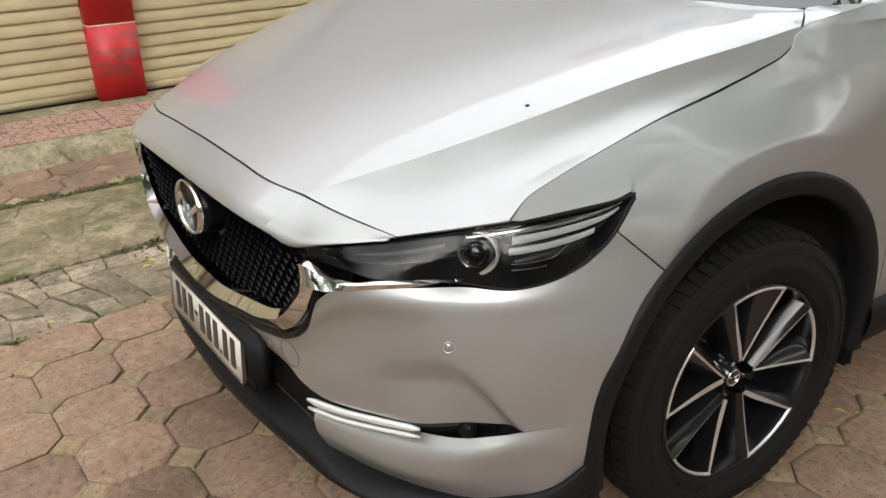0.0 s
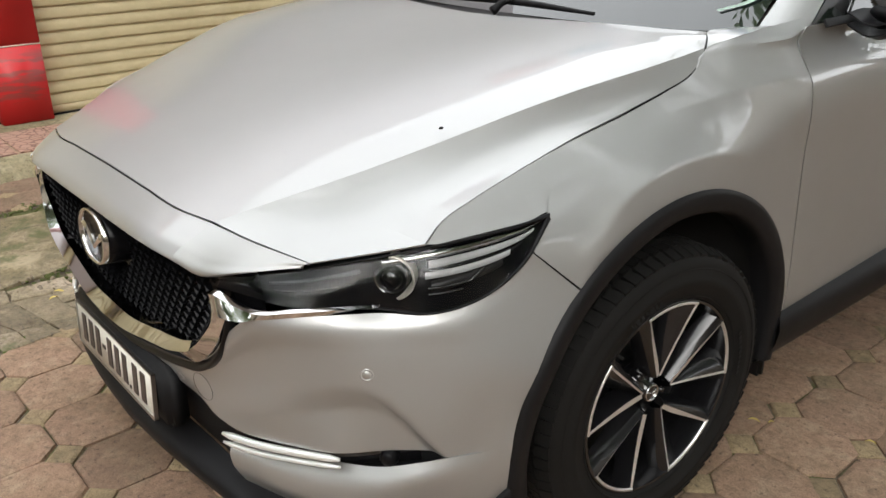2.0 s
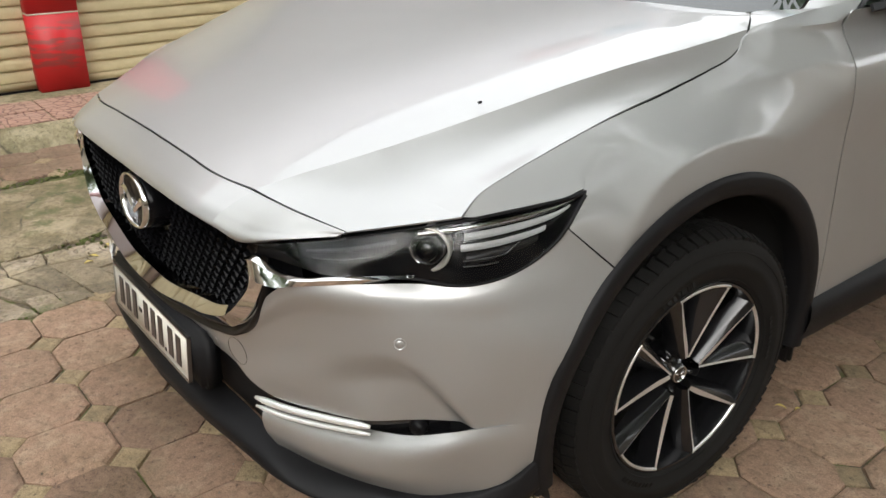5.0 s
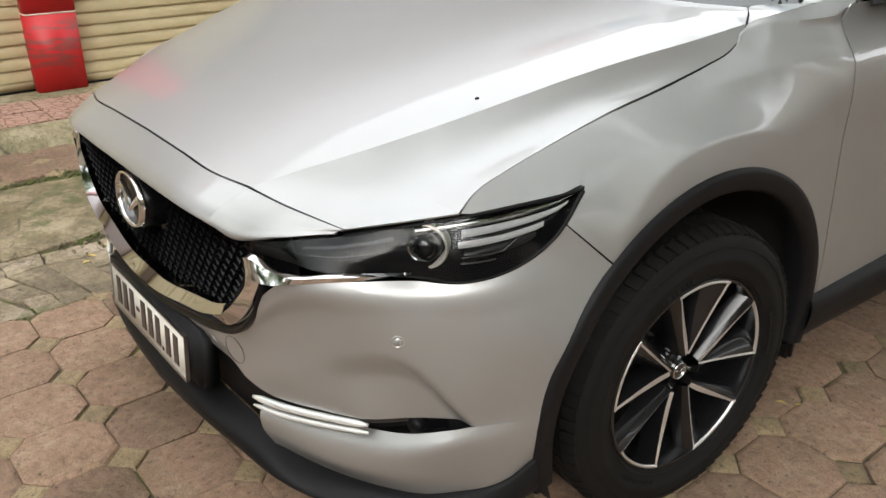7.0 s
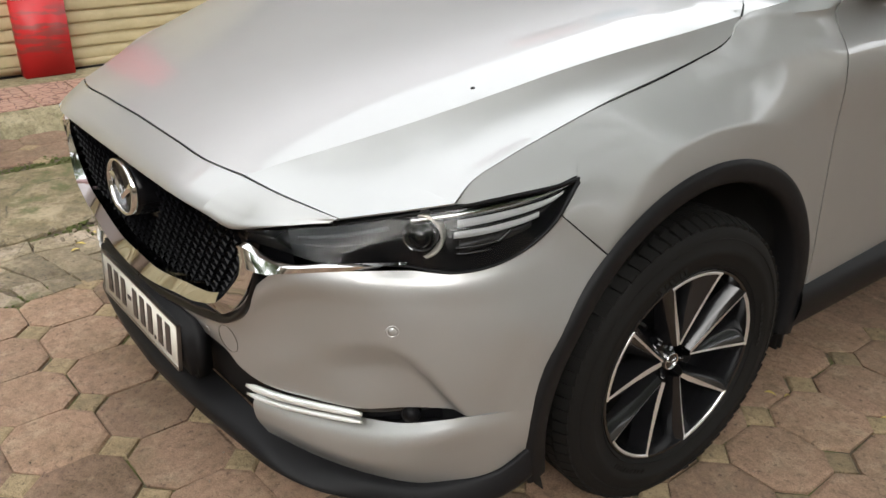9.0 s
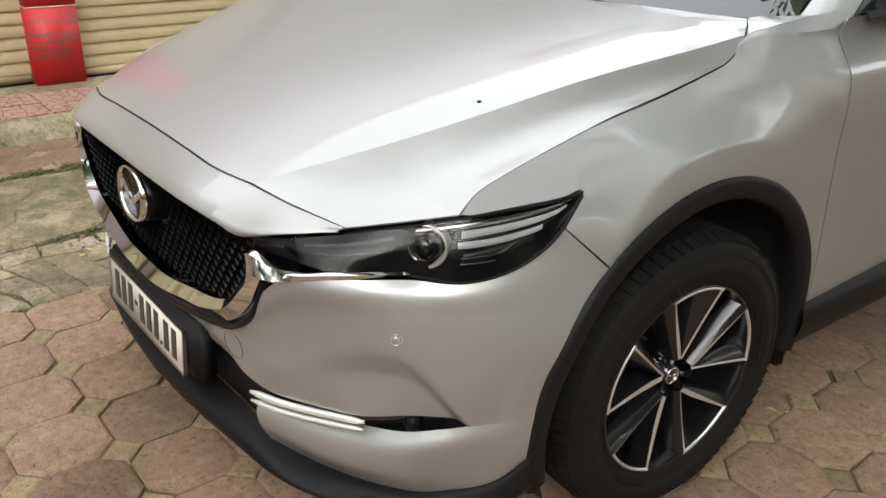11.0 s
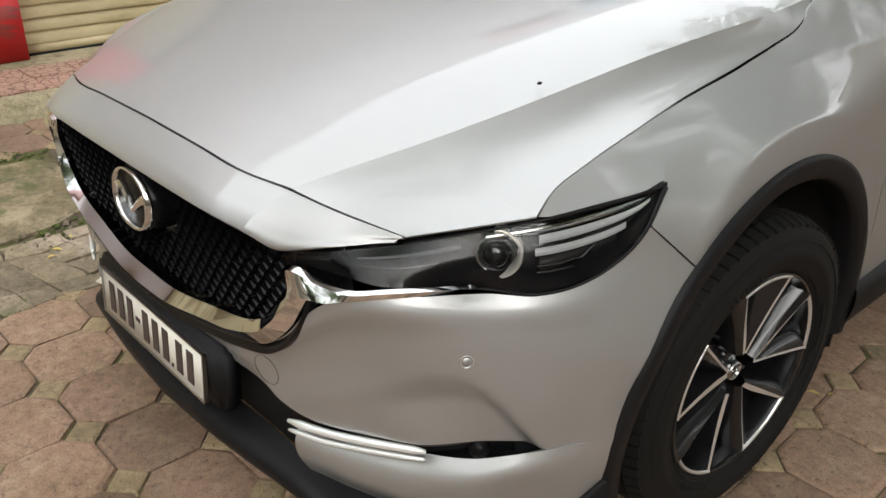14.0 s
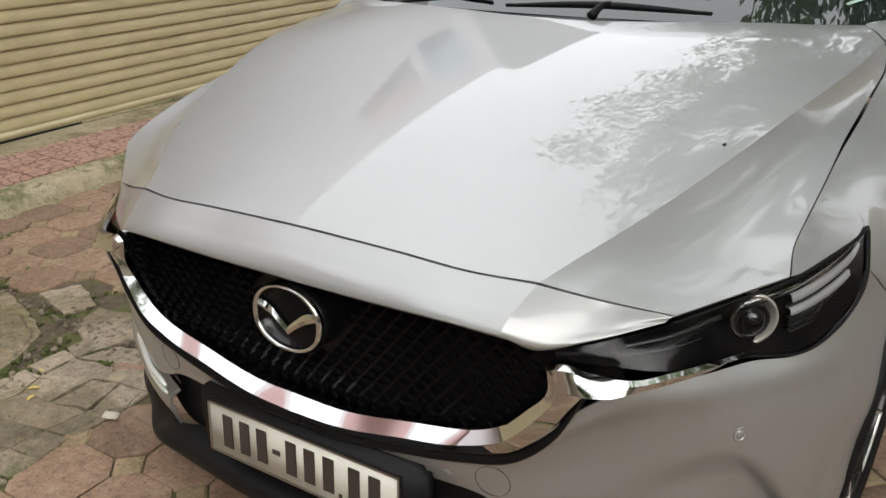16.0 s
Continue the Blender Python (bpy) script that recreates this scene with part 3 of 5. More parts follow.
LENS = bpy.data.materials.new("clear_lens")
LENS.use_nodes = True
lt = LENS.node_tree
lt.nodes.clear()
l_out, l_mix, l_tr, l_gl, l_fr = (lt.nodes.new(k) for k in ("ShaderNodeOutputMaterial", "ShaderNodeMixShader", "ShaderNodeBsdfTransparent", "ShaderNodeBsdfGlossy", "ShaderNodeFresnel"))
l_tr.inputs[0].default_value = (0.84, 0.85, 0.86, 1)
l_gl.inputs["Roughness"].default_value = 0.02
l_fr.inputs[0].default_value = 1.4
for a, b in ((l_fr.outputs[0], l_mix.inputs[0]), (l_tr.outputs[0], l_mix.inputs[1]), (l_gl.outputs[0], l_mix.inputs[2]), (l_mix.outputs[0], l_out.inputs[0])):
    lt.links.new(a, b)
GREY = Mat("lamp_grey", (0.06, 0.06, 0.062), 0.25, 0.5, Coat_Weight=1.0).m
REFLECTOR = Mat("dark_reflector", (0.05, 0.05, 0.052), 0.3, 0.6).m
PALE = Mat("silver_plastic", (0.82, 0.78, 0.7), 0.3, 0.4).m
SMOKE = Mat("lamp_housing", (0.006, 0.006, 0.007), 0.3, Specular_IOR_Level=0.12).m
LIGHTBAR = Mat("frosted_light_guide", (0.6, 0.6, 0.6), 0.35, 0.0, Coat_Weight=1.0).m


def headlight():
    mid = [tuple(0.5 * (np.array(a) + b) + np.array((0.012, -0.014, 0)) * k) for a, b, k in zip(LAMP_TOP, LAMP_LOW, (0, 0.1, 0.25, 0.35, 0.35, 0.35, 0.2, 0))]
    g = loft([LAMP_TOP, mid, LAMP_LOW], 60, 16)
    back = np.array([[on_grid(g, j / 59, i / 15, 0.05 * math.sin(math.pi * min(max(j / 59, 0.03), 0.97)) ** 0.6 * math.sin(math.pi * (0.06 + 0.88 * i / 15)))[0] for j in range(60)] for i in range(16)])
    for s in (1, -1):
        lamp = new("headlight")
        lamp.parent = car
        tagged(lamp, "dark headlight with clear lens")
        lens = part("lens", grids(g, sides=(s,)), LENS, lamp, "clear plastic lens")
        lens.visible_shadow = False
        part("housing", grids(back, sides=(s,)), SMOKE, lamp)
        bm = bmesh.new()
        rim_line = np.r_[spline(LAMP_TOP, 50)[14:], spline(LAMP_LOW, 50)[:17:-1]] * (s, 1, 1)
        tube(bm, rim_line + np.array((0.002 * s, 0.0, 0.0)), [0.0022 + 0.0028 * math.exp(-(((k - 35) / 9.0) ** 2)) for k in range(len(rim_line))], 6)
        part("seal", bm, BLACK, lamp, "black rubber seal round the lens")
        for name, u0, u1, v0, v1, w, d, mat in (
            ("top_trim", 0.48, 0.95, 0.12, 0.12, 0.13, 0.004, CHROME), ("light_guide", 0.6, 0.93, 0.26, 0.3, 0.12, 0.005, LIGHTBAR), ("light_guide", 0.59, 0.84, 0.43, 0.48, 0.11, 0.006, LIGHTBAR),
            ("trim_bar", 0.58, 0.86, 0.33, 0.38, 0.05, 0.008, GLOSS), ("trim_bar", 0.16, 0.42, 0.25, 0.2, 0.1, 0.012, GREY), ("trim_bar", 0.18, 0.36, 0.5, 0.5, 0.03, 0.018, GREY),
            ("reflector", 0.61, 0.83, 0.66, 0.6, 0.2, 0.026, REFLECTOR), ("reflector_fin", 0.6, 0.72, 0.66, 0.7, 0.03, 0.018, GREY), ("reflector_fin", 0.6, 0.7, 0.76, 0.8, 0.03, 0.02, GREY), ("reflector_fin", 0.72, 0.8, 0.72, 0.45, 0.05, 0.02, GREY)):
            part(name, grids(strip_on(g, u0, u1, v0, v1, w, d), sides=(s,), weld=False), mat, lamp)
        # projector: a glass ball in a bright C-shaped shroud
        m = Matrix.Translation((s * 0.713, 0.301, 0.777)) @ Euler((0, 0, radians(-55 * s))).to_matrix().to_4x4() if s > 0 else Matrix.Translation((-0.713, 0.301, 0.777)) @ Euler((0, 0, radians(-125))).to_matrix().to_4x4()
        # the partial chrome arc stands in for a crescent reflection on the ball
        for name, prof, mat in (("projector_lens", [(0.0005, 0.022), (0.012, 0.02), (0.02, 0.013), (0.024, 0.002), (0.025, -0.01)], GLOSS), ("projector_ring", [(0.0255, -0.012), (0.026, 0.006), (0.029, 0.008), (0.031, -0.012)], GREY), ("projector_rim", [(0.0285, -0.004), (0.029, 0.009), (0.032, 0.009), (0.033, -0.006)], CHROME), ("shroud", [(0.033, -0.02), (0.039, 0.006), (0.0425, 0.008), (0.044, 0.002), (0.041, -0.024)], PALE)):
            bm = bmesh.new()
            lathe(bm, prof, 40, *((-5 if s > 0 else 165, 200) if name == "shroud" else (205 if s > 0 else 15, 120) if name == "projector_rim" else ()))
            bmesh.ops.transform(bm, matrix=m, verts=bm.verts)
            part(name, bm, mat, lamp)


CH_OUT = [(0, 0.022, 0.5), (0.1, 0.024, 0.503), (0.225, 0.03, 0.522), (0.33, 0.037, 0.543), (0.43, 0.044, 0.577), (0.49, 0.052, 0.632), (0.525, 0.056, 0.685), (0.545, 0.056, 0.715)]
CH_IN = [(0, 0.03, 0.548), (0.1, 0.031, 0.549), (0.25, 0.038, 0.573), (0.37, 0.046, 0.597), (0.416, 0.05, 0.62), (0.455, 0.052, 0.66), (0.488, 0.054, 0.705), (0.484, 0.056, 0.745)]
WING_LOW = [(0.484, 0.056, 0.742), (0.52, 0.046, 0.718), (0.575, 0.055, 0.719), (0.607, 0.078, 0.7255), (0.646, 0.121, 0.7305), (0.69, 0.188, 0.733), (0.724, 0.262, 0.737)]
WING_UP = [(0.484, 0.056, 0.745), (0.508, 0.062, 0.754), (0.54, 0.076, 0.742), (0.605, 0.094, 0.739), (0.646, 0.136, 0.743), (0.69, 0.2, 0.743), (0.724, 0.264, 0.739)]


def chrome():
    ridge = [tuple(0.6 * np.array(a) + 0.4 * np.array(b) + (0, -k, 0)) for a, b, k in zip(CH_IN, CH_OUT, (0.024, 0.022, 0.02, 0.02, 0.019, 0.014, 0.007, 0.002))]
    back = [tuple(np.array(a) + (0, 0.03, -0.004)) for a in CH_IN]
    under = [tuple(np.array(a) + (0, 0.02, 0.004)) for a in CH_OUT]
    gs = [loft(r, 60, 6) for r in ([back, CH_IN], [CH_IN, ridge], [ridge, CH_OUT], [CH_OUT, under])]
    edge = [tuple(0.12 * np.array(a) + 0.88 * np.array(b) + (0.005, -0.008, -0.001)) for a, b in zip(WING_LOW, WING_UP)]
    ws = [loft(r, 40, 6) for r in ([WING_UP, edge], [edge, WING_LOW])]
    taper = (1, 1, 1, 1, 0.9, 0.7, 0.3, 0)
    under2 = [tuple(np.array(a) + w * np.array((0.002 * k, 0.0, -0.012 - 0.0008 * k))) for k, (a, w) in enumerate(zip(CH_OUT, taper))]
    shade = loft([[tuple(np.array(a) + (0, 0.012, 0.002)) for a in CH_OUT], [tuple(np.array(a) + (0.003, -0.002, 0)) for a in under2], [tuple(np.array(a) + (0.004, 0.02, -0.004)) for a in under2]], 60, 6)
    part("trim_base", grids(shade, sides=(1, -1)), TRIM, car, "black strip under the chrome")
    part("chrome_trim", grids(*gs, *ws, sides=(1, -1), weld=False), CHROME, car, "polished chrome grille surround")


def grille():
    g = loft([[(0, 0.065, 0.81), (0.2, 0.066, 0.81), (0.4, 0.078, 0.81), (0.56, 0.12, 0.79)], [(0, 0.074, 0.5), (0.2, 0.076, 0.51), (0.4, 0.082, 0.54), (0.6, 0.115, 0.68)]], 60, 20)
    grid = part("grille", grids(g, sides=(1, -1)), GRILLE, car, "gloss black grille with raised chevrons")
    # chevrons: small bent ribs in staggered rows, larger towards the middle height
    bm = bmesh.new()
    for r in range(14):
        z = 0.548 + 0.0185 * r
        for k in range(-17, 18):
            x = (k + 0.5 * (r % 2)) * 0.031
            if abs(x) > 0.485 - 0.9 * max(0, 0.65 - z) - 1.6 * max(0, z - 0.745) or math.hypot(x / 0.105, (z - 0.712) / 0.085) < 1:
                continue
            y = float(np.interp(z, [0.5, 0.81], [0.073, 0.063])) + 0.06 * max(0, abs(x) - 0.35)
            size = 0.55 + 0.45 * math.cos(min(1.5, abs(x) / 0.4))
            pts = [(-0.012, 0.008), (0.0, -0.0045), (0.012, 0.008), (0.0, -0.0012)]
            front = [bm.verts.new((x + a * 0.95, y - 0.004 - 0.007 * size * (i != 3), z + b)) for i, (a, b) in enumerate(pts)]
            rear = [bm.verts.new((x + a * 1.05, y + 0.004, z + b * 1.1 - 0.001)) for a, b in pts]
            bm.faces.new(front)
            for i in range(4):
                bm.faces.new((front[i], rear[i], rear[(i + 1) % 4], front[(i + 1) % 4]))
    bmesh.ops.recalc_face_normals(bm, faces=bm.faces)
    sill = loft([[tuple(np.array(p) + (0, 0.026, -0.012)) for p in CH_IN], [(p[0] * 0.99, 0.1, p[2] - 0.045) for p in CH_IN]], 50, 3)
    part("grille_sill", grids(sill, sides=(1, -1)), DARK, grid, "dark ledge under the mesh")
    tagged(part("chevron_net", bm, GRILLE, grid, smooth=False), kind="stuff")


def shell_under():
    """Added dark backing that closes the panel joints; its black stands in for shade."""
    bm = bmesh.new()
    low = loft([[(0, 0.09, 0.84), (0.35, 0.1, 0.84), (0.6, 0.21, 0.785), (0.72, 0.33, 0.8)], [(0, 0.5, 0.96), (0.35, 0.5, 0.95), (0.56, 0.5, 0.92), (0.73, 0.5, 0.87)], [(0, 1.2, 1.08), (0.35, 1.2, 1.08), (0.6, 1.2, 1.07), (0.76, 1.2, 1.0)], [(0, 1.5, 1.08), (0.4, 1.5, 1.08), (0.65, 1.5, 1.08), (0.86, 1.5, 1.0)]], 20, 20)
    add_grid(bm, low)
    add_grid(bm, far_side(low), True)
    side = loft([[(0.72, 0.33, 0.8), (0.79, 0.6, 0.84), (0.8, 0.9, 0.9), (0.83, 1.5, 0.98)], [(0.8, 0.45, 0.6), (0.86, 0.6, 0.74), (0.865, 0.93, 0.83), (0.88, 1.5, 0.5)]], 20, 6)
    add_grid(bm, side)
    add_grid(bm, far_side(side), True)
    part("inner_body", bm, SEAM, car, "dark backing added under the panels to shade the joints")


hood()
nose()
bumper()
cladding()
cladding(2.7)
fender()
headlight()
chrome()
grille()
shell_under()


def wheel(x, y, z, turn):
    w = new("wheel")
    w.parent = car
    bm = bmesh.new()
    lathe(bm, [(0.24, -0.1), (0.3, -0.112), (0.335, -0.105), (0.352, -0.09), (0.356, -0.05), (0.357, 0), (0.356, 0.05), (0.352, 0.09), (0.342, 0.102), (0.325, 0.109), (0.3, 0.112), (0.298, 0.1135), (0.285, 0.1135), (0.283, 0.112), (0.258, 0.107), (0.248, 0.102), (0.244, 0.092), (0.235, 0.09)], 96)
    tyre = part("tyre", bm, RUBBER, w, "worn black rubber tyre")
    bm = bmesh.new()
    for start, count in ((200, 9), (330, 7), (70, 9)):
        for k in range(count):
            box(bm, (0.0016, 0.008 + 0.004 * (k % 3 == 1), 0.015), (0, 0, 0), Euler((-radians(start + 3.1 * k), 0, 0)).to_matrix().to_4x4() @ pose(0.1118, 0, 0.272, 0, -14, 0))
    lathe(bm, [(0.3225, 0.1085), (0.322, 0.111), (0.3195, 0.1113), (0.319, 0.1095)], 96)
    lathe(bm, [(0.2555, 0.1055), (0.255, 0.1085), (0.2535, 0.1082), (0.253, 0.1045)], 96)
    tagged(part("raised_relief", bm, RUBBER, tyre, smooth=False), kind="stuff")
    # tread blocks: ribs round the tyre and slanted shoulder blocks
    bm = bmesh.new()
    for k in range(72):
        a = 2 * math.pi * k / 72
        m = Euler((-a, 0, 0)).to_matrix().to_4x4()
        for sx in (-1, 1):
            box(bm, (0.034, 0.024, 0.010), (0, 0, 0), m @ pose(sx * 0.083, 0, 0.353, 0, sx * 22, 6 * sx))
            box(bm, (0.030, 0.026, 0.008), (0, 0, 0), m @ pose(sx * 0.045, 0.004, 0.359, 0, sx * 3, 14 * sx))
        box(bm, (0.034, 0.027, 0.008), (0, 0, 0), m @ pose(0, 0, 0.360, 0, 0, -10))
    tagged(part("tread", bm, RUBBER, tyre, smooth=False), kind="stuff")
    bm = bmesh.new()
    lathe(bm, [(0.245, 0.094), (0.2455, 0.1), (0.241, 0.102), (0.237, 0.1)], 80)
    rim = part("rim", bm, GUN, w, "dark alloy rim edge")
    bm = bmesh.new()
    lathe(bm, [(0.237, 0.1), (0.232, 0.082), (0.231, 0.03), (0.228, -0.06)], 80)
    part("barrel", bm, GUN, rim, "dark barrel of the rim")
    bm = bmesh.new()
    lathe(bm, [(0.228, -0.02), (0.16, -0.02), (0.158, -0.01), (0.06, -0.01), (0.055, -0.06), (0.005, -0.06)], 60)
    part("brake_disc", bm, DISC, w, "dull steel brake disc")
    # five open blades: two spokes that meet at the hub and a bright arc between their tips
    for k in range(5):
        a0 = 2 + 72 * k

        def at(deg, r, dx):
            a = radians(a0 + deg)
            return (dx, r * math.sin(a), r * math.cos(a))

        f4 = np.linspace(0, 1, 6)[:, None]
        for side in (-1, 1):
            tip, root = side * 20, side * 7
            a, b = np.array(at(root, 0.05, 0.084)), np.array(at(tip, 0.2365, 0.103))
            along = (b - a) / np.linalg.norm(b - a)
            across = np.cross(along, (1, 0, 0)) * (1 if side > 0 else -1)
            across = across if np.dot(across, np.array(at(side * 90, 1, 0))) > 0 else -across
            outer = a + f4 * (b - a) + np.array((1, 0, 0)) * (-0.002 * np.sin(math.pi * f4))
            wide = (0.005 + 0.0085 * np.clip(1 - np.abs(f4 - 0.25) / 0.75, 0, 1)) if side < 0 else 0.0042 + 0.0015 * f4
            inner = outer - across * wide + np.array((-0.002, 0, 0))
            low = inner - across * (0.004 + 0.006 * f4) + np.array((-0.05, 0, 0))
            crest = outer + across * (0.007 + 0.006 * f4) + np.array((-0.008, 0, 0))
            wall = outer + across * (0.016 + 0.012 * f4) + np.array((1, 0, 0)) * (-0.05 + 0.012 * f4)
            fine = lambda *rows: np.array([spline(c, 12) for c in rows])
            part("spoke_face", grids(fine(outer, inner), weld=False), MACHINED, rim, "machined bright spoke edge")
            part("spoke", grids(fine(wall, 0.4 * wall + 0.6 * crest + np.array((0.008, 0, 0)), crest, outer), weld=False), GUN, rim, "dark painted spoke")
            part("spoke_flank", grids(fine(inner, low), weld=False), GUN, rim, "dark painted spoke flank")
            if side > 0:
                # a dark facet leans from this spoke into the opening
                ridge = np.array(at(4, 0.07, 0.074)) + f4 * (np.array(at(7, 0.232, 0.078)) - np.array(at(4, 0.07, 0.074)))
                part("facet", grids(fine(inner, ridge, ridge + np.array((-0.05, 0, 0))), weld=False), GUN, rim, "dark sloping facet")
        arc = np.array([[at(d, r, x) for d in np.linspace(-20.5, 20.5, 14)] for r, x in ((0.2395, 0.1005), (0.2385, 0.1035), (0.2335, 0.103), (0.2325, 0.098))])
        part("arc", grids(arc, weld=False), MACHINED, rim, "machined bright arc")
        bm = bmesh.new()
        lathe(bm, [(0.001, 0.062), (0.008, 0.061), (0.009, 0.05), (0.009, 0.03)], 8)
        bmesh.ops.translate(bm, vec=at(36, 0.057, 0), verts=bm.verts)
        part("wheel_nut", bm, GUN, rim)
    bm = bmesh.new()
    lathe(bm, [(0.001, 0.072), (0.022, 0.071), (0.025, 0.068), (0.026, 0.062), (0.05, 0.058), (0.062, 0.04), (0.066, 0.0)], 40)
    part("hub_cap", bm, GLOSS, rim, "gloss black hub cap")
    bm = bmesh.new()
    lathe(bm, [(0.018, 0.0712), (0.0185, 0.0735), (0.0215, 0.0735), (0.022, 0.071)], 40)
    for sy in (-1, 1):
        box(bm, (0.002, 0.017, 0.004), (0.0725, sy * 0.008, 0.002), Euler((sy * 0.5, 0, 0)).to_matrix().to_4x4())
    part("badge", bm, CHROME, rim, "chrome ring badge")
    bm = bmesh.new()
    tube(bm, [(0.085, -0.155, 0.165), (0.105, -0.15, 0.16)], 0.004, 8)
    part("valve", bm, RUBBER, rim)
    w.matrix_local = pose(x, y, z, 0, 0, turn)
    return w


MACHINED = Mat("machined_alloy", (0.80, 0.79, 0.78), 0.38, 0.8).m
DISC = Mat("brake_steel", (0.05, 0.05, 0.05), 0.55, 0.6).m
front = wheel(0.792, 0.936, 0.335, -5)
for m in (pose(-0.792, 0.936, 0.335, 0, 0, 175), pose(0.785, 3.63, 0.337), pose(-0.785, 3.63, 0.337, 0, 0, 180)):
    copy_thing(front, m)

# ---- badge, plate, fog recess, sensors ----


def badge():
    b = part("badge_mount", (lambda bm: (lathe(bm, [(0.001, 0.0), (0.066, 0.0), (0.07, -0.003), (0.071, -0.02), (0.075, -0.09)], 48), bmesh.ops.transform(bm, matrix=Matrix.Translation((0.004, 0.02, 0.715)) @ Euler((radians(-4), 0, 0)).to_matrix().to_4x4() @ Matrix.Diagonal((1.16, 1, 0.92, 1)) @ Euler((0, 0, radians(-90))).to_matrix().to_4x4(), verts=bm.verts), bm)[-1])(bmesh.new()), GRILLE, car, "gloss black badge mount")
    m = Matrix.Translation((0.004, 0.016, 0.715)) @ Euler((radians(-4), 0, 0)).to_matrix().to_4x4()
    bm = bmesh.new()
    ring = []
    n = 64
    for k in range(n):
        a = 2 * math.pi * k / n
        c, s = math.cos(a), math.sin(a)
        x, z = 0.079 * abs(c) ** 0.92 * math.copysign(1, c), 0.062 * abs(s) ** 0.92 * math.copysign(1, s)
        ring.append([bm.verts.new((x * f, y, z * f)) for f, y in ((1.0, 0.004), (0.985, -0.006), (0.93, -0.008), (0.885, -0.002), (0.88, 0.004))])
    for k in range(n):
        for i in range(4):
            bm.faces.new((ring[k][i], ring[k][i + 1], ring[(k + 1) % n][i + 1], ring[(k + 1) % n][i]))
    bmesh.ops.recalc_face_normals(bm, faces=bm.faces)
    bmesh.ops.transform(bm, matrix=m, verts=bm.verts)
    part("badge_ring", bm, CHROME, b, "chrome ring")
    bm = bmesh.new()
    for s in (-1, 1):
        # one blade from the ring's shoulder down to the middle
        up = [(s * 0.072, 0.023), (s * 0.046, 0.019), (s * 0.02, 0.001), (0.0, -0.016)]
        lo = [(s * 0.0745, 0.011), (s * 0.05, 0.002), (s * 0.022, -0.014), (0.0, -0.031)]
        a, c = spline([(x, -0.001, z) for x, z in up], 14), spline([(x, -0.001, z) for x, z in lo], 14)
        mid = 0.5 * (a + c) + np.array((0, -0.004, 0))
        add_grid(bm, np.array([a, mid, c]), s > 0)
    bmesh.ops.transform(bm, matrix=m, verts=bm.verts)
    part("badge_wing", bm, CHROME, b, "chrome V-shaped blades", smooth=False)


PLATE = Mat("plate_white", (0.72, 0.70, 0.62), 0.35)
PLATE.set("Base Color", PLATE.mix(PLATE.ramp(PLATE.noise(9, 5, at=PLATE.place()), (0.45, 0.0), (0.75, 0.5)), (0.74, 0.72, 0.64), (0.5, 0.46, 0.38)))
INK = Mat("plate_ink", (0.05, 0.04, 0.035), 0.45).m
PLATE_RIM = Mat("plate_rim", (0.42, 0.41, 0.4), 0.3, 1.0).m


def number_plate():
    b = bmesh.new()
    box(b, (0.555, 0.05, 0.145), (0.0, 0.045, 0.412), bevel=0.012)
    holder = part("plate_holder", b, BLACK, car, "black plastic plate holder")
    m = pose(0.0, 0.012, 0.411, -4, 0, 0)
    b = bmesh.new()
    box(b, (0.47, 0.006, 0.112), m=m, bevel=0.002)
    plate = part("number_plate", b, PLATE.m, holder, "white number plate with dark bars")
    b = bmesh.new()
    for sx, sz, x, z in ((0.474, 0.004, 0, 0.055), (0.474, 0.004, 0, -0.055), (0.004, 0.114, 0.235, 0), (0.004, 0.114, -0.235, 0)):
        box(b, (sx, 0.009, sz), m=m @ pose(x, -0.001, z))
    part("plate_rim", b, PLATE_RIM, holder, "thin metal rim", smooth=False)
    for x, wd, h, z in ((-0.198, 0.027, 0.074, 0), (-0.152, 0.027, 0.074, 0), (-0.106, 0.027, 0.074, 0), (-0.068, 0.02, 0.011, 0.0), (-0.03, 0.027, 0.074, 0), (0.016, 0.027, 0.074, 0), (0.062, 0.027, 0.074, 0), (0.09, 0.009, 0.009, -0.034), (0.122, 0.027, 0.074, 0), (0.168, 0.027, 0.074, 0)):
        b = bmesh.new()
        box(b, (wd, 0.002, h), m=m @ pose(x + 0.014, -0.0042, z), bevel=0.0008)
        part("plate_bar", b, INK, plate, "dark bar", smooth=False)


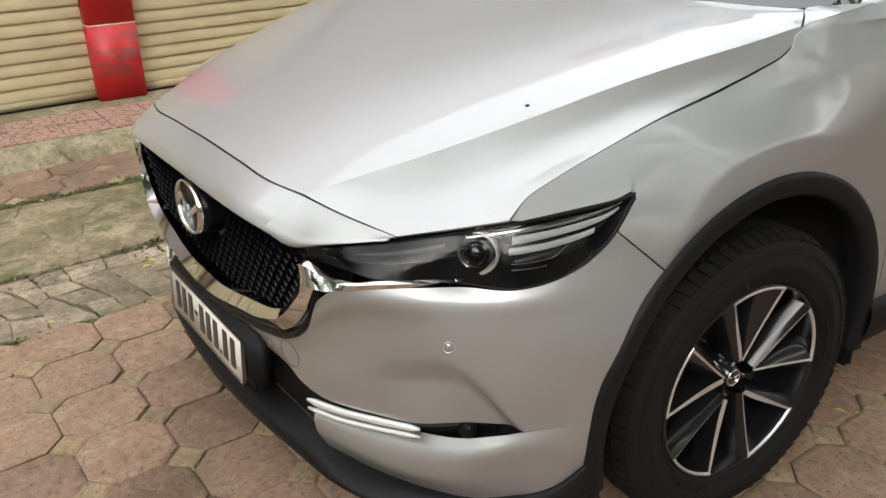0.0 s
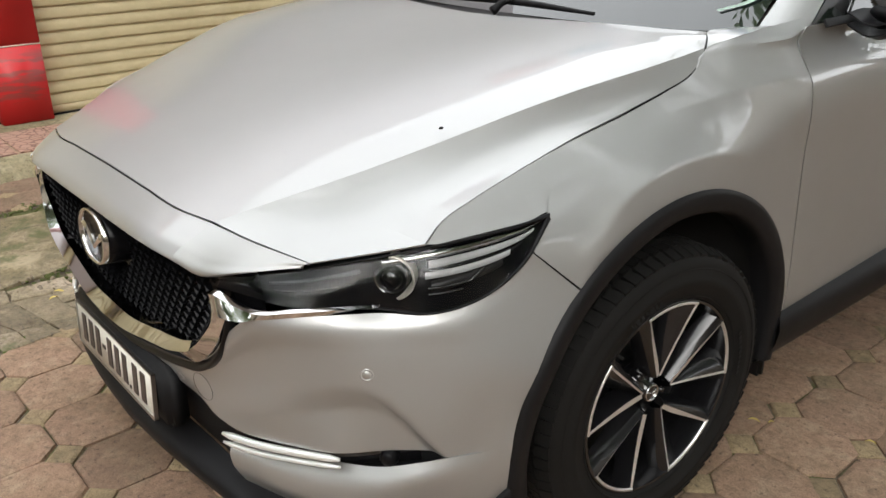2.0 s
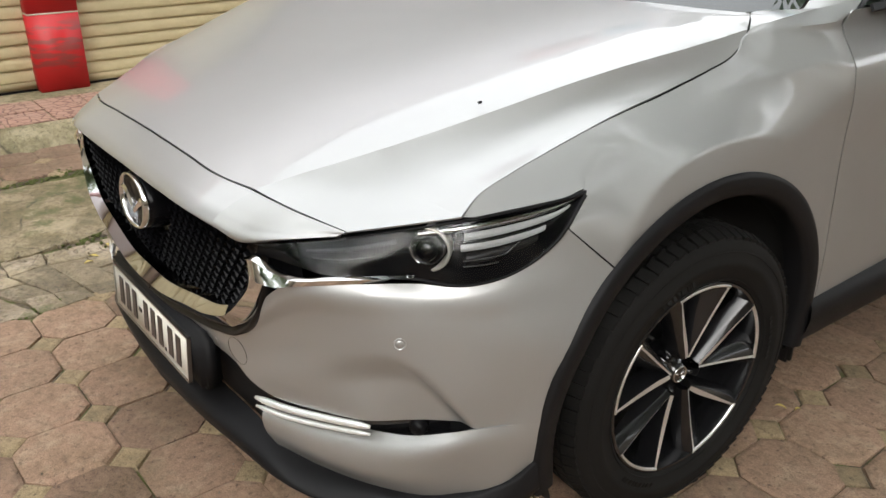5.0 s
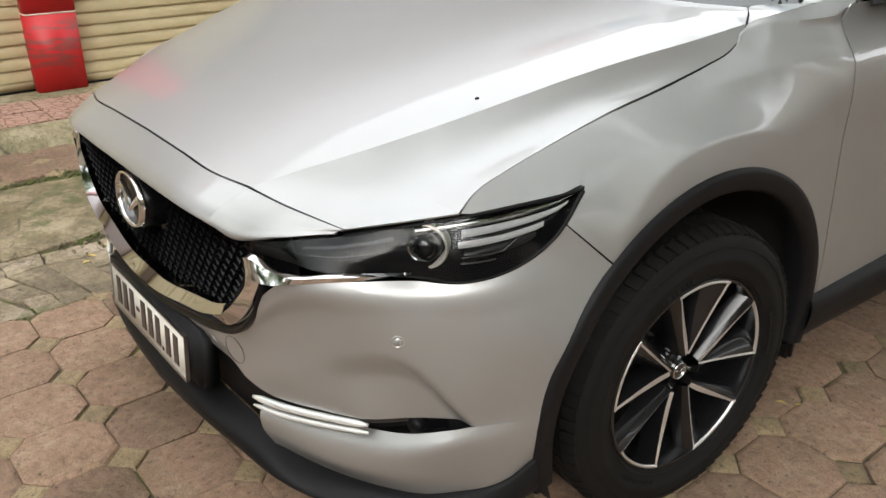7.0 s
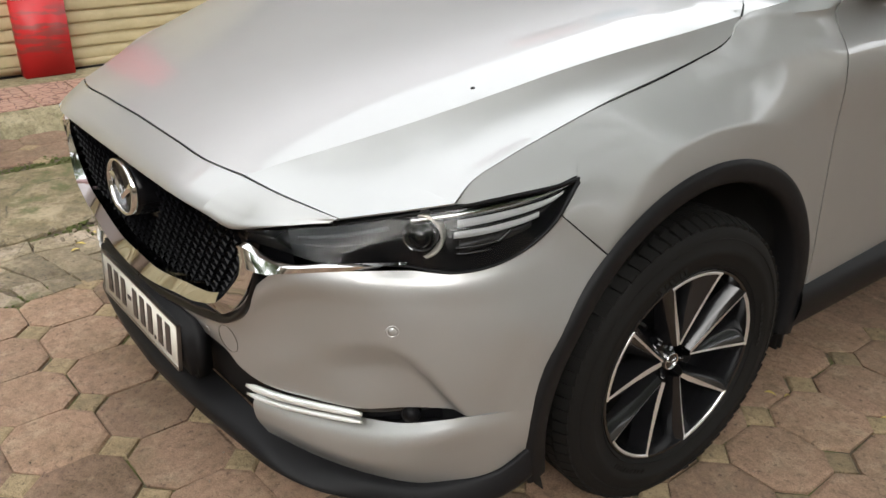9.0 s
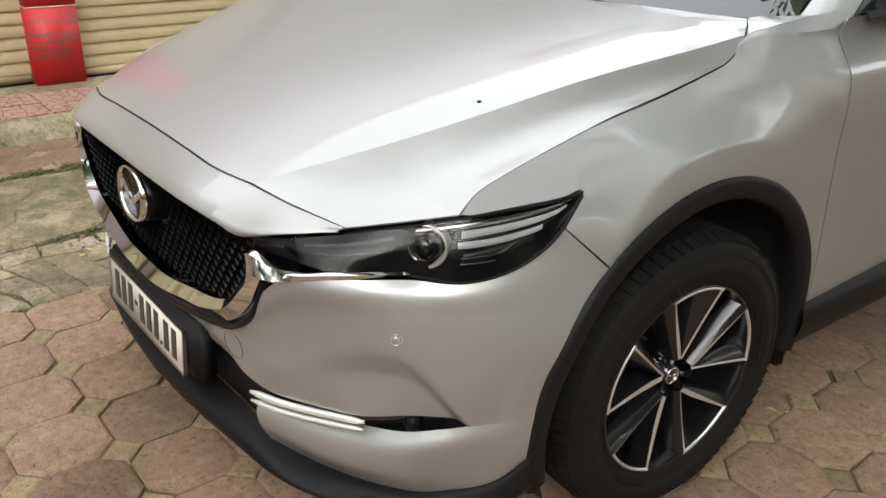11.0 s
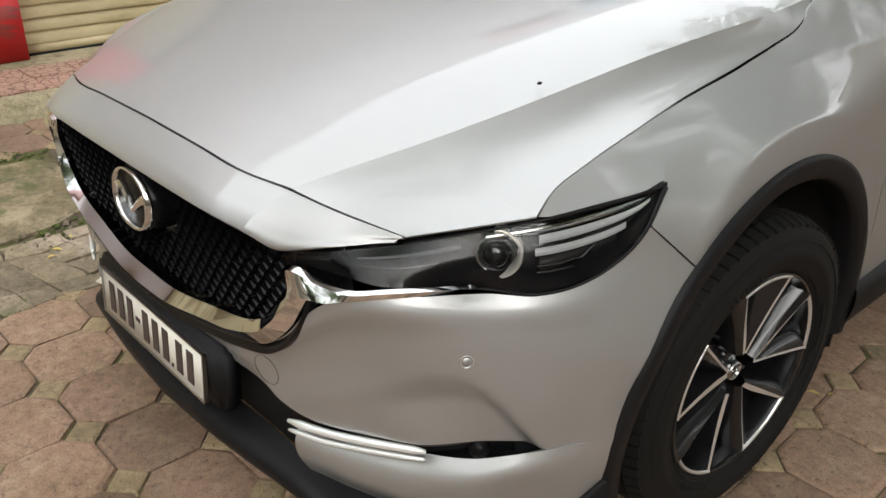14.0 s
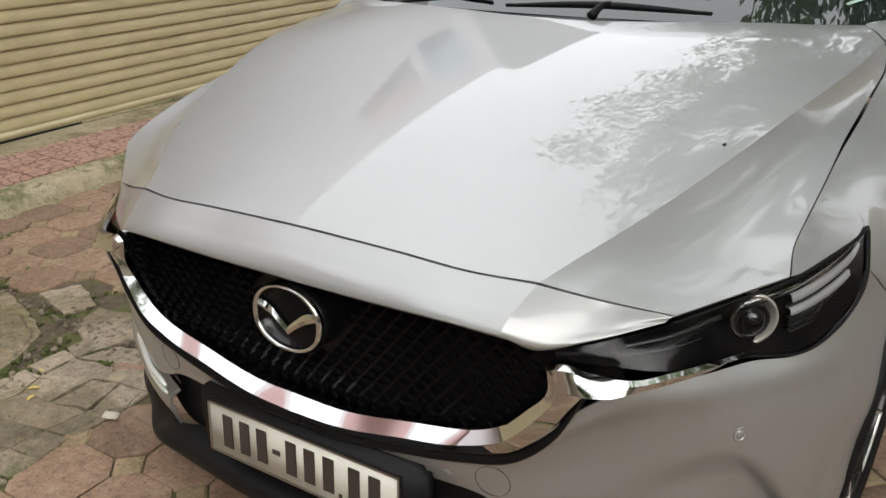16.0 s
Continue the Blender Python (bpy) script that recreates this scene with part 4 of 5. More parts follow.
def fog_recess():
    for s in (1, -1):
        slot = loft([[(0.42, 0.085, 0.428), (0.55, 0.145, 0.42), (0.68, 0.225, 0.428), (0.77, 0.31, 0.44)], [(0.43, 0.1, 0.39), (0.55, 0.155, 0.38), (0.68, 0.235, 0.385), (0.77, 0.315, 0.405)]], 30, 6)
        fog = part("fog_recess", grids(slot, sides=(s,)), GLOSS, car, "gloss black fog lamp recess")
        for z0, z1, r in ((0.409, 0.418, 0.0076), (0.388, 0.4, 0.0056)):
            bm = bmesh.new()
            p = spline([(s * 0.44, 0.066, z0 - 0.004), (s * 0.52, 0.096, z0), (s * 0.6, 0.138, 0.5 * (z0 + z1)), (s * 0.681, 0.187, z1)], 24)
            tube(bm, p, [r * min(1, 0.5 + 0.25 * min(i, 23 - i)) for i in range(24)], 10)
            part("light_bar", bm, BAR, fog, "bright chrome light bar")
        bm = bmesh.new()
        lathe(bm, [(0.001, 0.008), (0.012, 0.006), (0.017, 0.0), (0.019, -0.012)], 24)
        bmesh.ops.transform(bm, matrix=Matrix.Translation((s * 0.735, 0.26, 0.413)) @ Euler((0, 0, radians(-60 if s > 0 else -120))).to_matrix().to_4x4(), verts=bm.verts)
        part("fog_lamp", bm, SMOKE, fog, "small dark fog lamp")


BAR = Mat("bright_bar", (0.86, 0.88, 0.86), 0.32, 0.45, Coat_Weight=0.5).m


def sensors():
    up = bumper_skin()
    flat = up.reshape(-1, 3)
    for s in (1, -1):
        for name, p, r in (("parking_sensor", (0.745, 0.215, 0.62), 0.0125), ("parking_sensor", (0.31, 0.05, 0.485), 0.0105), ("tow_cover", (0.392, 0.06, 0.497), 0.031)):
            k = int(np.argmin(((flat - p) ** 2).sum(1)))
            i, j = min(k // 120, 42), min(k % 120, 118)
            n = np.cross(up[i + 1, j] - up[i, j], up[i, j + 1] - up[i, j])
            n = Vector(n / np.linalg.norm(n))
            if n.y > 0:
                n = -n
            c = Vector(flat[k])
            n.x, c.x = n.x * s, c.x * s
            m = Matrix.Translation(c) @ n.to_track_quat("X", "Z").to_matrix().to_4x4()
            bm = bmesh.new()
            if name == "tow_cover":
                lathe(bm, [(r - 0.0005, 0.0002), (r - 0.0004, 0.0008), (r + 0.0004, 0.0008), (r + 0.0005, 0.0002)], 40)
                mat = SEAM
            else:
                lathe(bm, [(0.0005, 0.0016), (r * 0.58, 0.0016), (r * 0.63, 0.0002), (r * 0.74, 0.0002), (r * 0.79, 0.0016), (r * 0.95, 0.0016), (r, 0.0004)], 32)
                mat = PAINT
            bmesh.ops.transform(bm, matrix=m, verts=bm.verts)
            part(name, bm, mat, car, "round silver parking sensor" if mat == PAINT else "round tow eye cover joint")


badge()
number_plate()
fog_recess()
sensors()

# ---- doors, cabin and rear of the car ----
SCREEN = Mat("tinted_windscreen", (0.012, 0.018, 0.017), 0.015, 0.0, IOR=1.85).m
GLASS = Mat("dark_glass", (0.008, 0.011, 0.011), 0.015, 0.0, IOR=1.75).m


def body_sides():
    def low(y):
        d = abs(y - 3.63)
        return max(0.365, 0.345 + math.sqrt(max(0, 0.487**2 - d * d))) if d < 0.487 else 0.365

    for s in (1, -1):
        for name, ya, yb in (("front_door", 1.43, 2.52), ("rear_door", 2.525, 3.5), ("rear_quarter", 3.505, 4.45)):
            rows = []
            for i in range(26):
                row = []
                for j in range(36):
                    f = j / 35
                    y = ya + (yb - ya) * f
                    zb = low(y) if name != "front_door" else 0.385
                    z = 1.115 + (zb - 1.115) * i / 25
                    if name == "front_door":
                        y = door_line(z) * (1 - f) + yb * f
                    row.append((side_x(y, z), y, z))
                rows.append(row)
            g = inset(np.array(rows), 0.0018, "lr")
            ob = shell(part(name, grids(g, sides=(s,)), PAINT, car), 0.004)
            if name != "rear_quarter":
                bm = bmesh.new()
                yh = yb - 0.16
                tube(bm, [(s * 0.9, yh - 0.1, 0.93), (s * 0.935, yh - 0.08, 0.935), (s * 0.94, yh, 0.937), (s * 0.935, yh + 0.08, 0.935), (s * 0.9, yh + 0.1, 0.93)], 0.011, 10)
                part("door_handle", bm, PAINT, ob)
        sill = loft([[(s * 0.898, 1.405, 0.397), (s * 0.9, 2.3, 0.395), (s * 0.9, 3.2, 0.4)], [(s * 0.916, 1.4, 0.388), (s * 0.93, 2.3, 0.385), (s * 0.93, 3.2, 0.39)], [(s * 0.918, 1.39, 0.30), (s * 0.93, 2.3, 0.285), (s * 0.93, 3.2, 0.285)], [(s * 0.87, 1.38, 0.235), (s * 0.87, 2.3, 0.2), (s * 0.87, 3.2, 0.2)], [(s * 0.6, 1.38, 0.22), (s * 0.6, 2.3, 0.2), (s * 0.6, 3.2, 0.2)]], 20, 14)
        part("sill", grids(sill, flip=s < 0), BLACK, car, "matte black sill cladding")
        bm = bmesh.new()
        box(bm, (0.2, 0.03, 0.24), (s * 0.79, 1.41, 0.31), bevel=0.01)
        part("mud_flap", bm, BLACK, car, "black plastic flap behind the wheel")


W_LOW = [(0, 1.245, 1.088), (0.3, 1.254, 1.09), (0.55, 1.284, 1.094), (0.67, 1.318, 1.098), (0.745, 1.37, 1.103)]
W_TOP = [(0, 2.19, 1.602), (0.25, 2.194, 1.598), (0.45, 2.206, 1.588), (0.54, 2.222, 1.577), (0.59, 2.244, 1.562)]


def cabin():
    mid = [tuple(0.5 * (np.array(a) + b) + (0.0, -0.008, 0.008)) for a, b in zip(W_LOW, W_TOP)]
    ws = loft([W_LOW, mid, W_TOP], 40, 20)
    shield = part("windscreen", grids(ws, sides=(1, -1), flip=True), SCREEN, car, "dark windscreen glass")
    part("cowl", grids(loft([[(0, 1.1, 1.075), (0.3, 1.12, 1.075), (0.6, 1.2, 1.07), (0.74, 1.3, 1.065)], [(0, 1.25, 1.088), (0.3, 1.285, 1.088), (0.55, 1.365, 1.092), (0.74, 1.47, 1.1)]], 30, 6), sides=(1, -1), flip=True), BLACK, car, "black plastic cowl under the windscreen")
    for s in (1, -1):
        # windscreen pillar, door frame and side glass
        a = [(0.752, 1.352, 1.088), (0.678, 1.815, 1.335), (0.588, 2.242, 1.564), (0.575, 2.3, 1.6)]
        b = [(0.79, 1.39, 1.1), (0.715, 1.83, 1.355), (0.63, 2.25, 1.58), (0.6, 2.3, 1.605)]
        c = [(0.83, 1.475, 1.112), (0.757, 1.86, 1.345), (0.675, 2.24, 1.56), (0.65, 2.35, 1.585)]
        part("pillar", grids(loft([a, b, c], 30, 8), sides=(s,), flip=True), PAINT, car)
        d = [(0.85, 1.62, 1.122), (0.79, 1.86, 1.31), (0.705, 2.2, 1.515), (0.7, 2.35, 1.54)]
        part("door_frame", grids(loft([[(p[0] + 0.004, p[1], p[2]) for p in c], [(p[0] + 0.004, p[1], p[2]) for p in d]], 30, 4), sides=(s,), flip=True), GLOSS, car, "black door frame")
        glass = loft([[(0.70, 2.2, 1.515), (0.69, 2.8, 1.56), (0.68, 3.3, 1.54), (0.7, 3.95, 1.42)], [(0.79, 1.86, 1.31), (0.79, 2.7, 1.31), (0.79, 3.4, 1.31), (0.78, 4.1, 1.28)], [(0.852, 1.6, 1.122), (0.862, 2.6, 1.125), (0.862, 3.4, 1.135), (0.83, 4.2, 1.16)]], 30, 12)
        part("side_window", grids(glass, sides=(s,), flip=True), GLASS, car, "dark side window")
        trim = loft([[(0.852, 1.5, 1.127), (0.868, 2.5, 1.13), (0.868, 3.4, 1.14), (0.84, 4.2, 1.165)], [(0.866, 1.49, 1.112), (0.878, 2.5, 1.112), (0.878, 3.4, 1.12), (0.85, 4.2, 1.145)]], 30, 3)
        shell(part("window_trim", grids(trim, sides=(s,), flip=True), BLACK, car, "black rubber window trim"), 0.006)
        quarter = loft([[(0.826, 1.505, 1.12), (0.79, 1.66, 1.235), (0.765, 1.78, 1.31)], [(0.852, 1.5, 1.12), (0.852, 1.66, 1.12), (0.852, 1.78, 1.12)]], 10, 4)
        part("quarter_window", grids(quarter, sides=(s,), flip=True), GLASS, car, "dark front quarter glass")
        # mirror
        bm = bmesh.new()
        g = loft([[(s * 0.865, 1.59, 1.105), (s * 0.93, 1.57, 1.085), (s * 0.97, 1.58, 1.095)], [(s * 0.865, 1.66, 1.11), (s * 0.93, 1.67, 1.07), (s * 0.98, 1.68, 1.095)], [(s * 0.865, 1.73, 1.105), (s * 0.93, 1.73, 1.085), (s * 0.97, 1.73, 1.1)]], 8, 8)
        add_grid(bm, g, s > 0)
        top = g + np.array((0, 0, 0.03))
        add_grid(bm, top, s < 0)
        mirror = part("wing_mirror", bm, BLACK, car, "black mirror foot with silver housing")
        shell(mirror, 0.004)
        bm = bmesh.new()
        bmesh.ops.create_uvsphere(bm, u_segments=24, v_segments=14, radius=1)
        bmesh.ops.transform(bm, matrix=Matrix.Translation((s * 1.0, 1.67, 1.195)) @ Euler((0, 0, radians(-8 * s))).to_matrix().to_4x4() @ Matrix.Diagonal((0.125, 0.075, 0.085, 1)), verts=bm.verts)
        part("mirror_housing", bm, PAINT, mirror, "silver mirror housing")
        bm = bmesh.new()
        bmesh.ops.create_uvsphere(bm, u_segments=24, v_segments=10, radius=1)
        bmesh.ops.transform(bm, matrix=Matrix.Translation((s * 1.0, 1.675, 1.135)) @ Matrix.Diagonal((0.118, 0.072, 0.034, 1)), verts=bm.verts)
        part("mirror_base", bm, BLACK, mirror, "black lower mirror shell")
    roof = loft([[(0, 2.19, 1.604), (0, 2.6, 1.66), (0, 3.4, 1.655), (0, 4.15, 1.58)], [(0.35, 2.206, 1.595), (0.35, 2.6, 1.65), (0.35, 3.4, 1.645), (0.35, 4.13, 1.57)], [(0.59, 2.24, 1.566), (0.6, 2.6, 1.615), (0.6, 3.4, 1.61), (0.58, 4.1, 1.54)], [(0.69, 2.3, 1.52), (0.7, 2.7, 1.56), (0.69, 3.4, 1.545), (0.7, 3.98, 1.43)]], 30, 16)
    part("roof", grids(roof, sides=(1, -1)), PAINT, car)
    tail = loft([[(0, 4.15, 1.578), (0.35, 4.13, 1.568), (0.58, 4.1, 1.538), (0.7, 3.97, 1.43)], [(0, 4.4, 1.12), (0.4, 4.38, 1.12), (0.66, 4.32, 1.12), (0.84, 4.15, 1.12)], [(0, 4.52, 0.95), (0.4, 4.5, 0.95), (0.7, 4.43, 0.95), (0.85, 4.3, 0.95)], [(0, 4.55, 0.6), (0.4, 4.54, 0.6), (0.72, 4.48, 0.6), (0.82, 4.4, 0.6)], [(0, 4.45, 0.3), (0.4, 4.44, 0.3), (0.7, 4.4, 0.3), (0.82, 4.3, 0.36)]], 24, 30)
    part("tailgate", grids(tail, sides=(1, -1)), PAINT, car)
    bm = bmesh.new()
    box(bm, (1.5, 3.2, 0.02), (0, 2.9, 0.24))
    box(bm, (1.1, 1.4, 0.02), (0, 0.9, 0.22))
    part("underbody", bm, DARK, car, "dark underbody")
    # wipers on the cowl
    for tip, foot, pivot in (((0.35, 1.262, 1.112), (-0.22, 1.222, 1.112), (0.06, 1.17, 1.1)), ((-0.3, 1.285, 1.11), (-0.62, 1.38, 1.115), (-0.66, 1.3, 1.08))):
        bm = bmesh.new()
        p = spline([foot, tuple(0.5 * (np.array(foot) + tip) + (0, -0.012, 0.012)), tip], 14)
        tube(bm, p, [0.004 + 0.006 * math.sin(math.pi * min(max(i / 13, 0.05), 0.95)) for i in range(14)], 8)
        wiper = part("wiper", bm, BLACK, car, "black windscreen wiper")
        bm = bmesh.new()
        tube(bm, spline([pivot, tuple(0.5 * (np.array(pivot) + p[7]) + (0, 0, 0.012)), tuple(p[7] + (0, 0, 0.006))], 8), [0.014, 0.013, 0.011, 0.01, 0.009, 0.009, 0.008, 0.006], 8)
        part("wiper_arm", bm, BLACK, wiper)
    # inspection sticker inside the glass
    i, j = divmod(int(np.argmin(np.linalg.norm(ws - np.array((0.655, 1.476, 1.185)), axis=2))), ws.shape[1])
    c, n = on_grid(ws, j / (ws.shape[1] - 1), i / (ws.shape[0] - 1), -0.003)
    q = Vector((n[0], n[1], n[2]))
    q = q if q.z > 0 else -q
    m = Matrix.Translation(c) @ q.to_track_quat("Z", "Y").to_matrix().to_4x4()
    b = bmesh.new()
    box(b, (0.055, 0.04, 0.001), m=m)
    st = part("sticker", b, Mat("sticker_blue", (0.03, 0.22, 0.5), 0.5).m, shield, "small blue and white sticker")
    b = bmesh.new()
    box(b, (0.053, 0.014, 0.001), m=m @ pose(0, 0.011, 0.001))
    part("sticker_band", b, Mat("sticker_white", (0.7, 0.75, 0.78), 0.5).m, st)
    txt = bpy.data.curves.new("letters", "FONT")
    txt.body, txt.size, txt.align_x = "PDI", 0.024, "CENTER"
    tm = bpy.data.meshes.new_from_object(bpy.data.objects.new("letters_source", txt))
    tm.transform(m @ pose(0, -0.016, 0.0015))
    tm.materials.clear()
    tm.materials.append(bpy.data.materials["sticker_white"])
    ob = new("letters", tm)
    ob.parent = st

    # pale lining of the pillar behind the glass edge
    p = spline([(0.645, 1.375, 1.136), (0.69, 1.434, 1.156), (0.703, 1.487, 1.18), (0.694, 1.54, 1.207), (0.66, 1.72, 1.31)], 24)
    part("pillar_lining", grids(np.array([p + (-0.006, -0.002, 0.004), p, p + (0.007, 0.001, 0.002)]), flip=True), Mat("pale_lining", (0.42, 0.55, 0.48), 0.6).m, shield, "pale green pillar lining")


body_sides()
cabin()

# a dead fly on the hood
bm = bmesh.new()
bmesh.ops.create_icosphere(bm, subdivisions=2, radius=0.0035)
bmesh.ops.transform(bm, matrix=Matrix.Translation((0.592, 0.521, 0.985)) @ Matrix.Diagonal((1, 1.6, 0.8, 1)), verts=bm.verts)
tagged(part("fly_speck", bm, SEAM), "tiny dead black insect on the hood", "insect")

# ---- ground, pavement and the shopfront ----


def stone_mat(name, a, b, c, rough=0.85):
    """Cast paver or concrete: blotches, fine pits, dust and a little tint from piece to piece."""
    m = Mat(name, a, rough)
    at = m.place()
    big, small = m.noise(4.0, 5.0, 0.6, at), m.noise(60.0, 6.0, 0.7, at)
    col = m.mix(m.ramp(big, (0.3, 0.0), (0.7, 1.0)), a, b)
    col = m.mix(m.ramp(m.noise(11.0, 6.0, 0.65, at), (0.5, 0.0), (0.72, 0.75)), col, c)
    col = m.mix(1.0, col, m.ramp(m.random(), (0.0, 0.72), (0.5, 0.98), (1.0, 1.15)), "MULTIPLY")
    pit = m.ramp(small, (0.3, 0.3), (0.44, 1.0))
    col = m.mix(1.0, col, pit, "MULTIPLY")
    col = m.mix(1.0, col, m.ramp(m.noise(320.0, 3.0, 0.7, at), (0.3, 0.62), (0.5, 1.0), (0.75, 1.3)), "MULTIPLY")
    col = m.mix(1.0, col, m.ramp(m.noise(34.0, 8.0, 0.75, at), (0.34, 0.68), (0.5, 1.0), (0.68, 1.24)), "MULTIPLY")
    stain = m.ramp(m.noise(2.3, 7.0, 0.7, at), (0.5, 0.0), (0.66, 0.6))
    col = m.mix(stain, col, m.mix(1.0, col, (0.62, 0.6, 0.5), "MULTIPLY"))
    m.set("Base Color", col)
    m.bump(m.math("ADD", m.math("MULTIPLY", small, 0.5), m.math("MULTIPLY", m.noise(18.0, 5.0, at=at), 0.6)), 0.8, 0.007)
    return m.m


PAVER = stone_mat("paver", (0.315, 0.2, 0.137), (0.235, 0.158, 0.103), (0.36, 0.27, 0.185))
PAVER_SQ = stone_mat("paver_square", (0.33, 0.25, 0.145), (0.27, 0.2, 0.12), (0.22, 0.175, 0.1))
SLAB = stone_mat("old_concrete", (0.37, 0.295, 0.19), (0.24, 0.195, 0.125), (0.43, 0.36, 0.25))


def weather(material, crack_scale, crack_wide):
    """Stains with hard borders, moss and thin cracks over an old cast surface."""
    m = Mat("unused", made=material)
    base = m.b.inputs["Base Color"].links[0].from_socket
    at = m.place()
    bent = m.node("ShaderNodeMix", _0=0.16, _4=at, _5=m.node("ShaderNodeTexNoise", Vector=at, Scale=3.0, Detail=5.0).outputs["Color"])
    bent.data_type = "VECTOR"
    m.t.links.new(at, bent.inputs[4])
    cell = m.node("ShaderNodeTexVoronoi", Vector=bent.outputs[1], Scale=crack_scale)
    cell.feature = "DISTANCE_TO_EDGE"
    patch = m.ramp(m.noise(1.9, 9.0, 0.68, at), (0.46, 0.0), (0.53, 0.75))
    col = m.mix(patch, base, m.mix(1.0, base, (0.52, 0.52, 0.42), "MULTIPLY"))
    pale = m.ramp(m.noise(3.1, 9.0, 0.7, m.node("ShaderNodeVectorMath", _0=at, _1=(7.0, 3.0, 1.0)).outputs[0]), (0.55, 0.0), (0.62, 0.6))
    col = m.mix(pale, col, (0.44, 0.36, 0.24))
    moss = m.ramp(m.noise(2.6, 8.0, 0.7, m.node("ShaderNodeVectorMath", _0=at, _1=(1.0, 9.0, 4.0)).outputs[0]), (0.57, 0.0), (0.66, 0.85))
    col = m.mix(moss, col, (0.09, 0.1, 0.035))
    crack = m.ramp(cell.outputs["Distance"], (0.0, 1.0), (crack_wide, 0.0))
    m.set("Base Color", m.mix(m.math("MULTIPLY", crack, m.ramp(m.noise(5.0, 4.0, 0.6, at), (0.48, 0.0), (0.6, 0.85))), col, (0.05, 0.042, 0.026)))
    return material


weather(SLAB, 2.6, 0.016)
FLAG = stone_mat("broken_flagstone", (0.4, 0.33, 0.25), (0.34, 0.27, 0.2), (0.27, 0.21, 0.15))
KERB = stone_mat("kerb_concrete", (0.39, 0.33, 0.22), (0.31, 0.27, 0.17), (0.23, 0.21, 0.12))
weather(FLAG, 5.0, 0.012)
weather(KERB, 1.6, 0.012)
soil = Mat("soil", (0.12, 0.095, 0.065), 0.95)
soil.set("Base Color", soil.mix(soil.ramp(soil.noise(7, 5, at=soil.place()), (0.46, 0.0), (0.58, 0.9)), soil.ramp(soil.noise(40, 6, at=soil.place()), (0.3, (0.055, 0.043, 0.03)), (0.7, (0.15, 0.115, 0.075))), (0.1, 0.11, 0.03)))
soil.bump(soil.noise(90, 6, at=soil.place()), 0.8, 0.01)
MOSS = Mat("moss", (0.1, 0.14, 0.03), 0.95)
MOSS.set("Base Color", MOSS.ramp(MOSS.noise(120, 5, at=MOSS.place()), (0.3, (0.045, 0.06, 0.012)), (0.7, (0.13, 0.15, 0.035))))
MOSS.bump(MOSS.noise(250, 4, at=MOSS.place()), 0.9, 0.008)
bm = bmesh.new()
box(bm, (600, 600, 0.2), (0, 0, -0.112))
tagged(part("ground", bm, soil.m), "damp brown soil and moss in the joints", "ground", kind="structure")

PITCH = 0.24
rnd = random.Random(7)


def paver_mesh(name, outline, mat, seed, low=-0.05):
    """A cast piece with a worn, slightly uneven rim: outline drawn in by the joint."""
    r = random.Random(seed)
    bm = bmesh.new()
    rings = []
    for f, z in ((0.0, 0.0), (0.012, -0.0035), (0.0145, -0.012), (0.015, low)):
        rings.append([])
        for x, y in outline:
            d = math.hypot(x, y)
            k = (d - 0.017 + f) / d
            rings[-1].append(bm.verts.new((x * k + r.uniform(-0.002, 0.002), y * k + r.uniform(-0.002, 0.002), z + (r.uniform(-0.0015, 0.0015) if f else 0))))
    bm.faces.new(rings[0])
    for a, b in zip(rings, rings[1:]):
        for i in range(len(a)):
            bm.faces.new((a[i], b[i], b[(i + 1) % len(a)], a[(i + 1) % len(a)]))
    me = bpy.data.meshes.new(name)
    bm.to_mesh(me)
    bm.free()
    me.materials.append(mat)
    return me


H, CUT = PITCH / 2, 0.055
OCT = [(H, CUT - H), (H, H - CUT), (H - CUT, H), (CUT - H, H), (-H, H - CUT), (-H, CUT - H), (CUT - H, -H), (H - CUT, -H)]
OCT = [(x * 1.012, y * 1.012) for x, y in OCT]
SQ = [(CUT * 1.06, 0), (0, CUT * 1.06), (-CUT * 1.06, 0), (0, -CUT * 1.06)]
octs = [paver_mesh("paver", OCT, PAVER, k) for k in range(5)]
squares = [paver_mesh("square_paver", SQ, PAVER_SQ, 20 + k) for k in range(4)]
pavement = thing("pavement", "octagonal terracotta pavers with small square insets", "pavement", kind="structure")


def in_slab(x, y):
    """The patch where the pavers are lost under old concrete and broken flags."""
    edge = 0.62 + 0.18 * math.sin(3.1 * x + 1.0)
    return -2.36 < x < -1.02 and -1.52 < y < edge


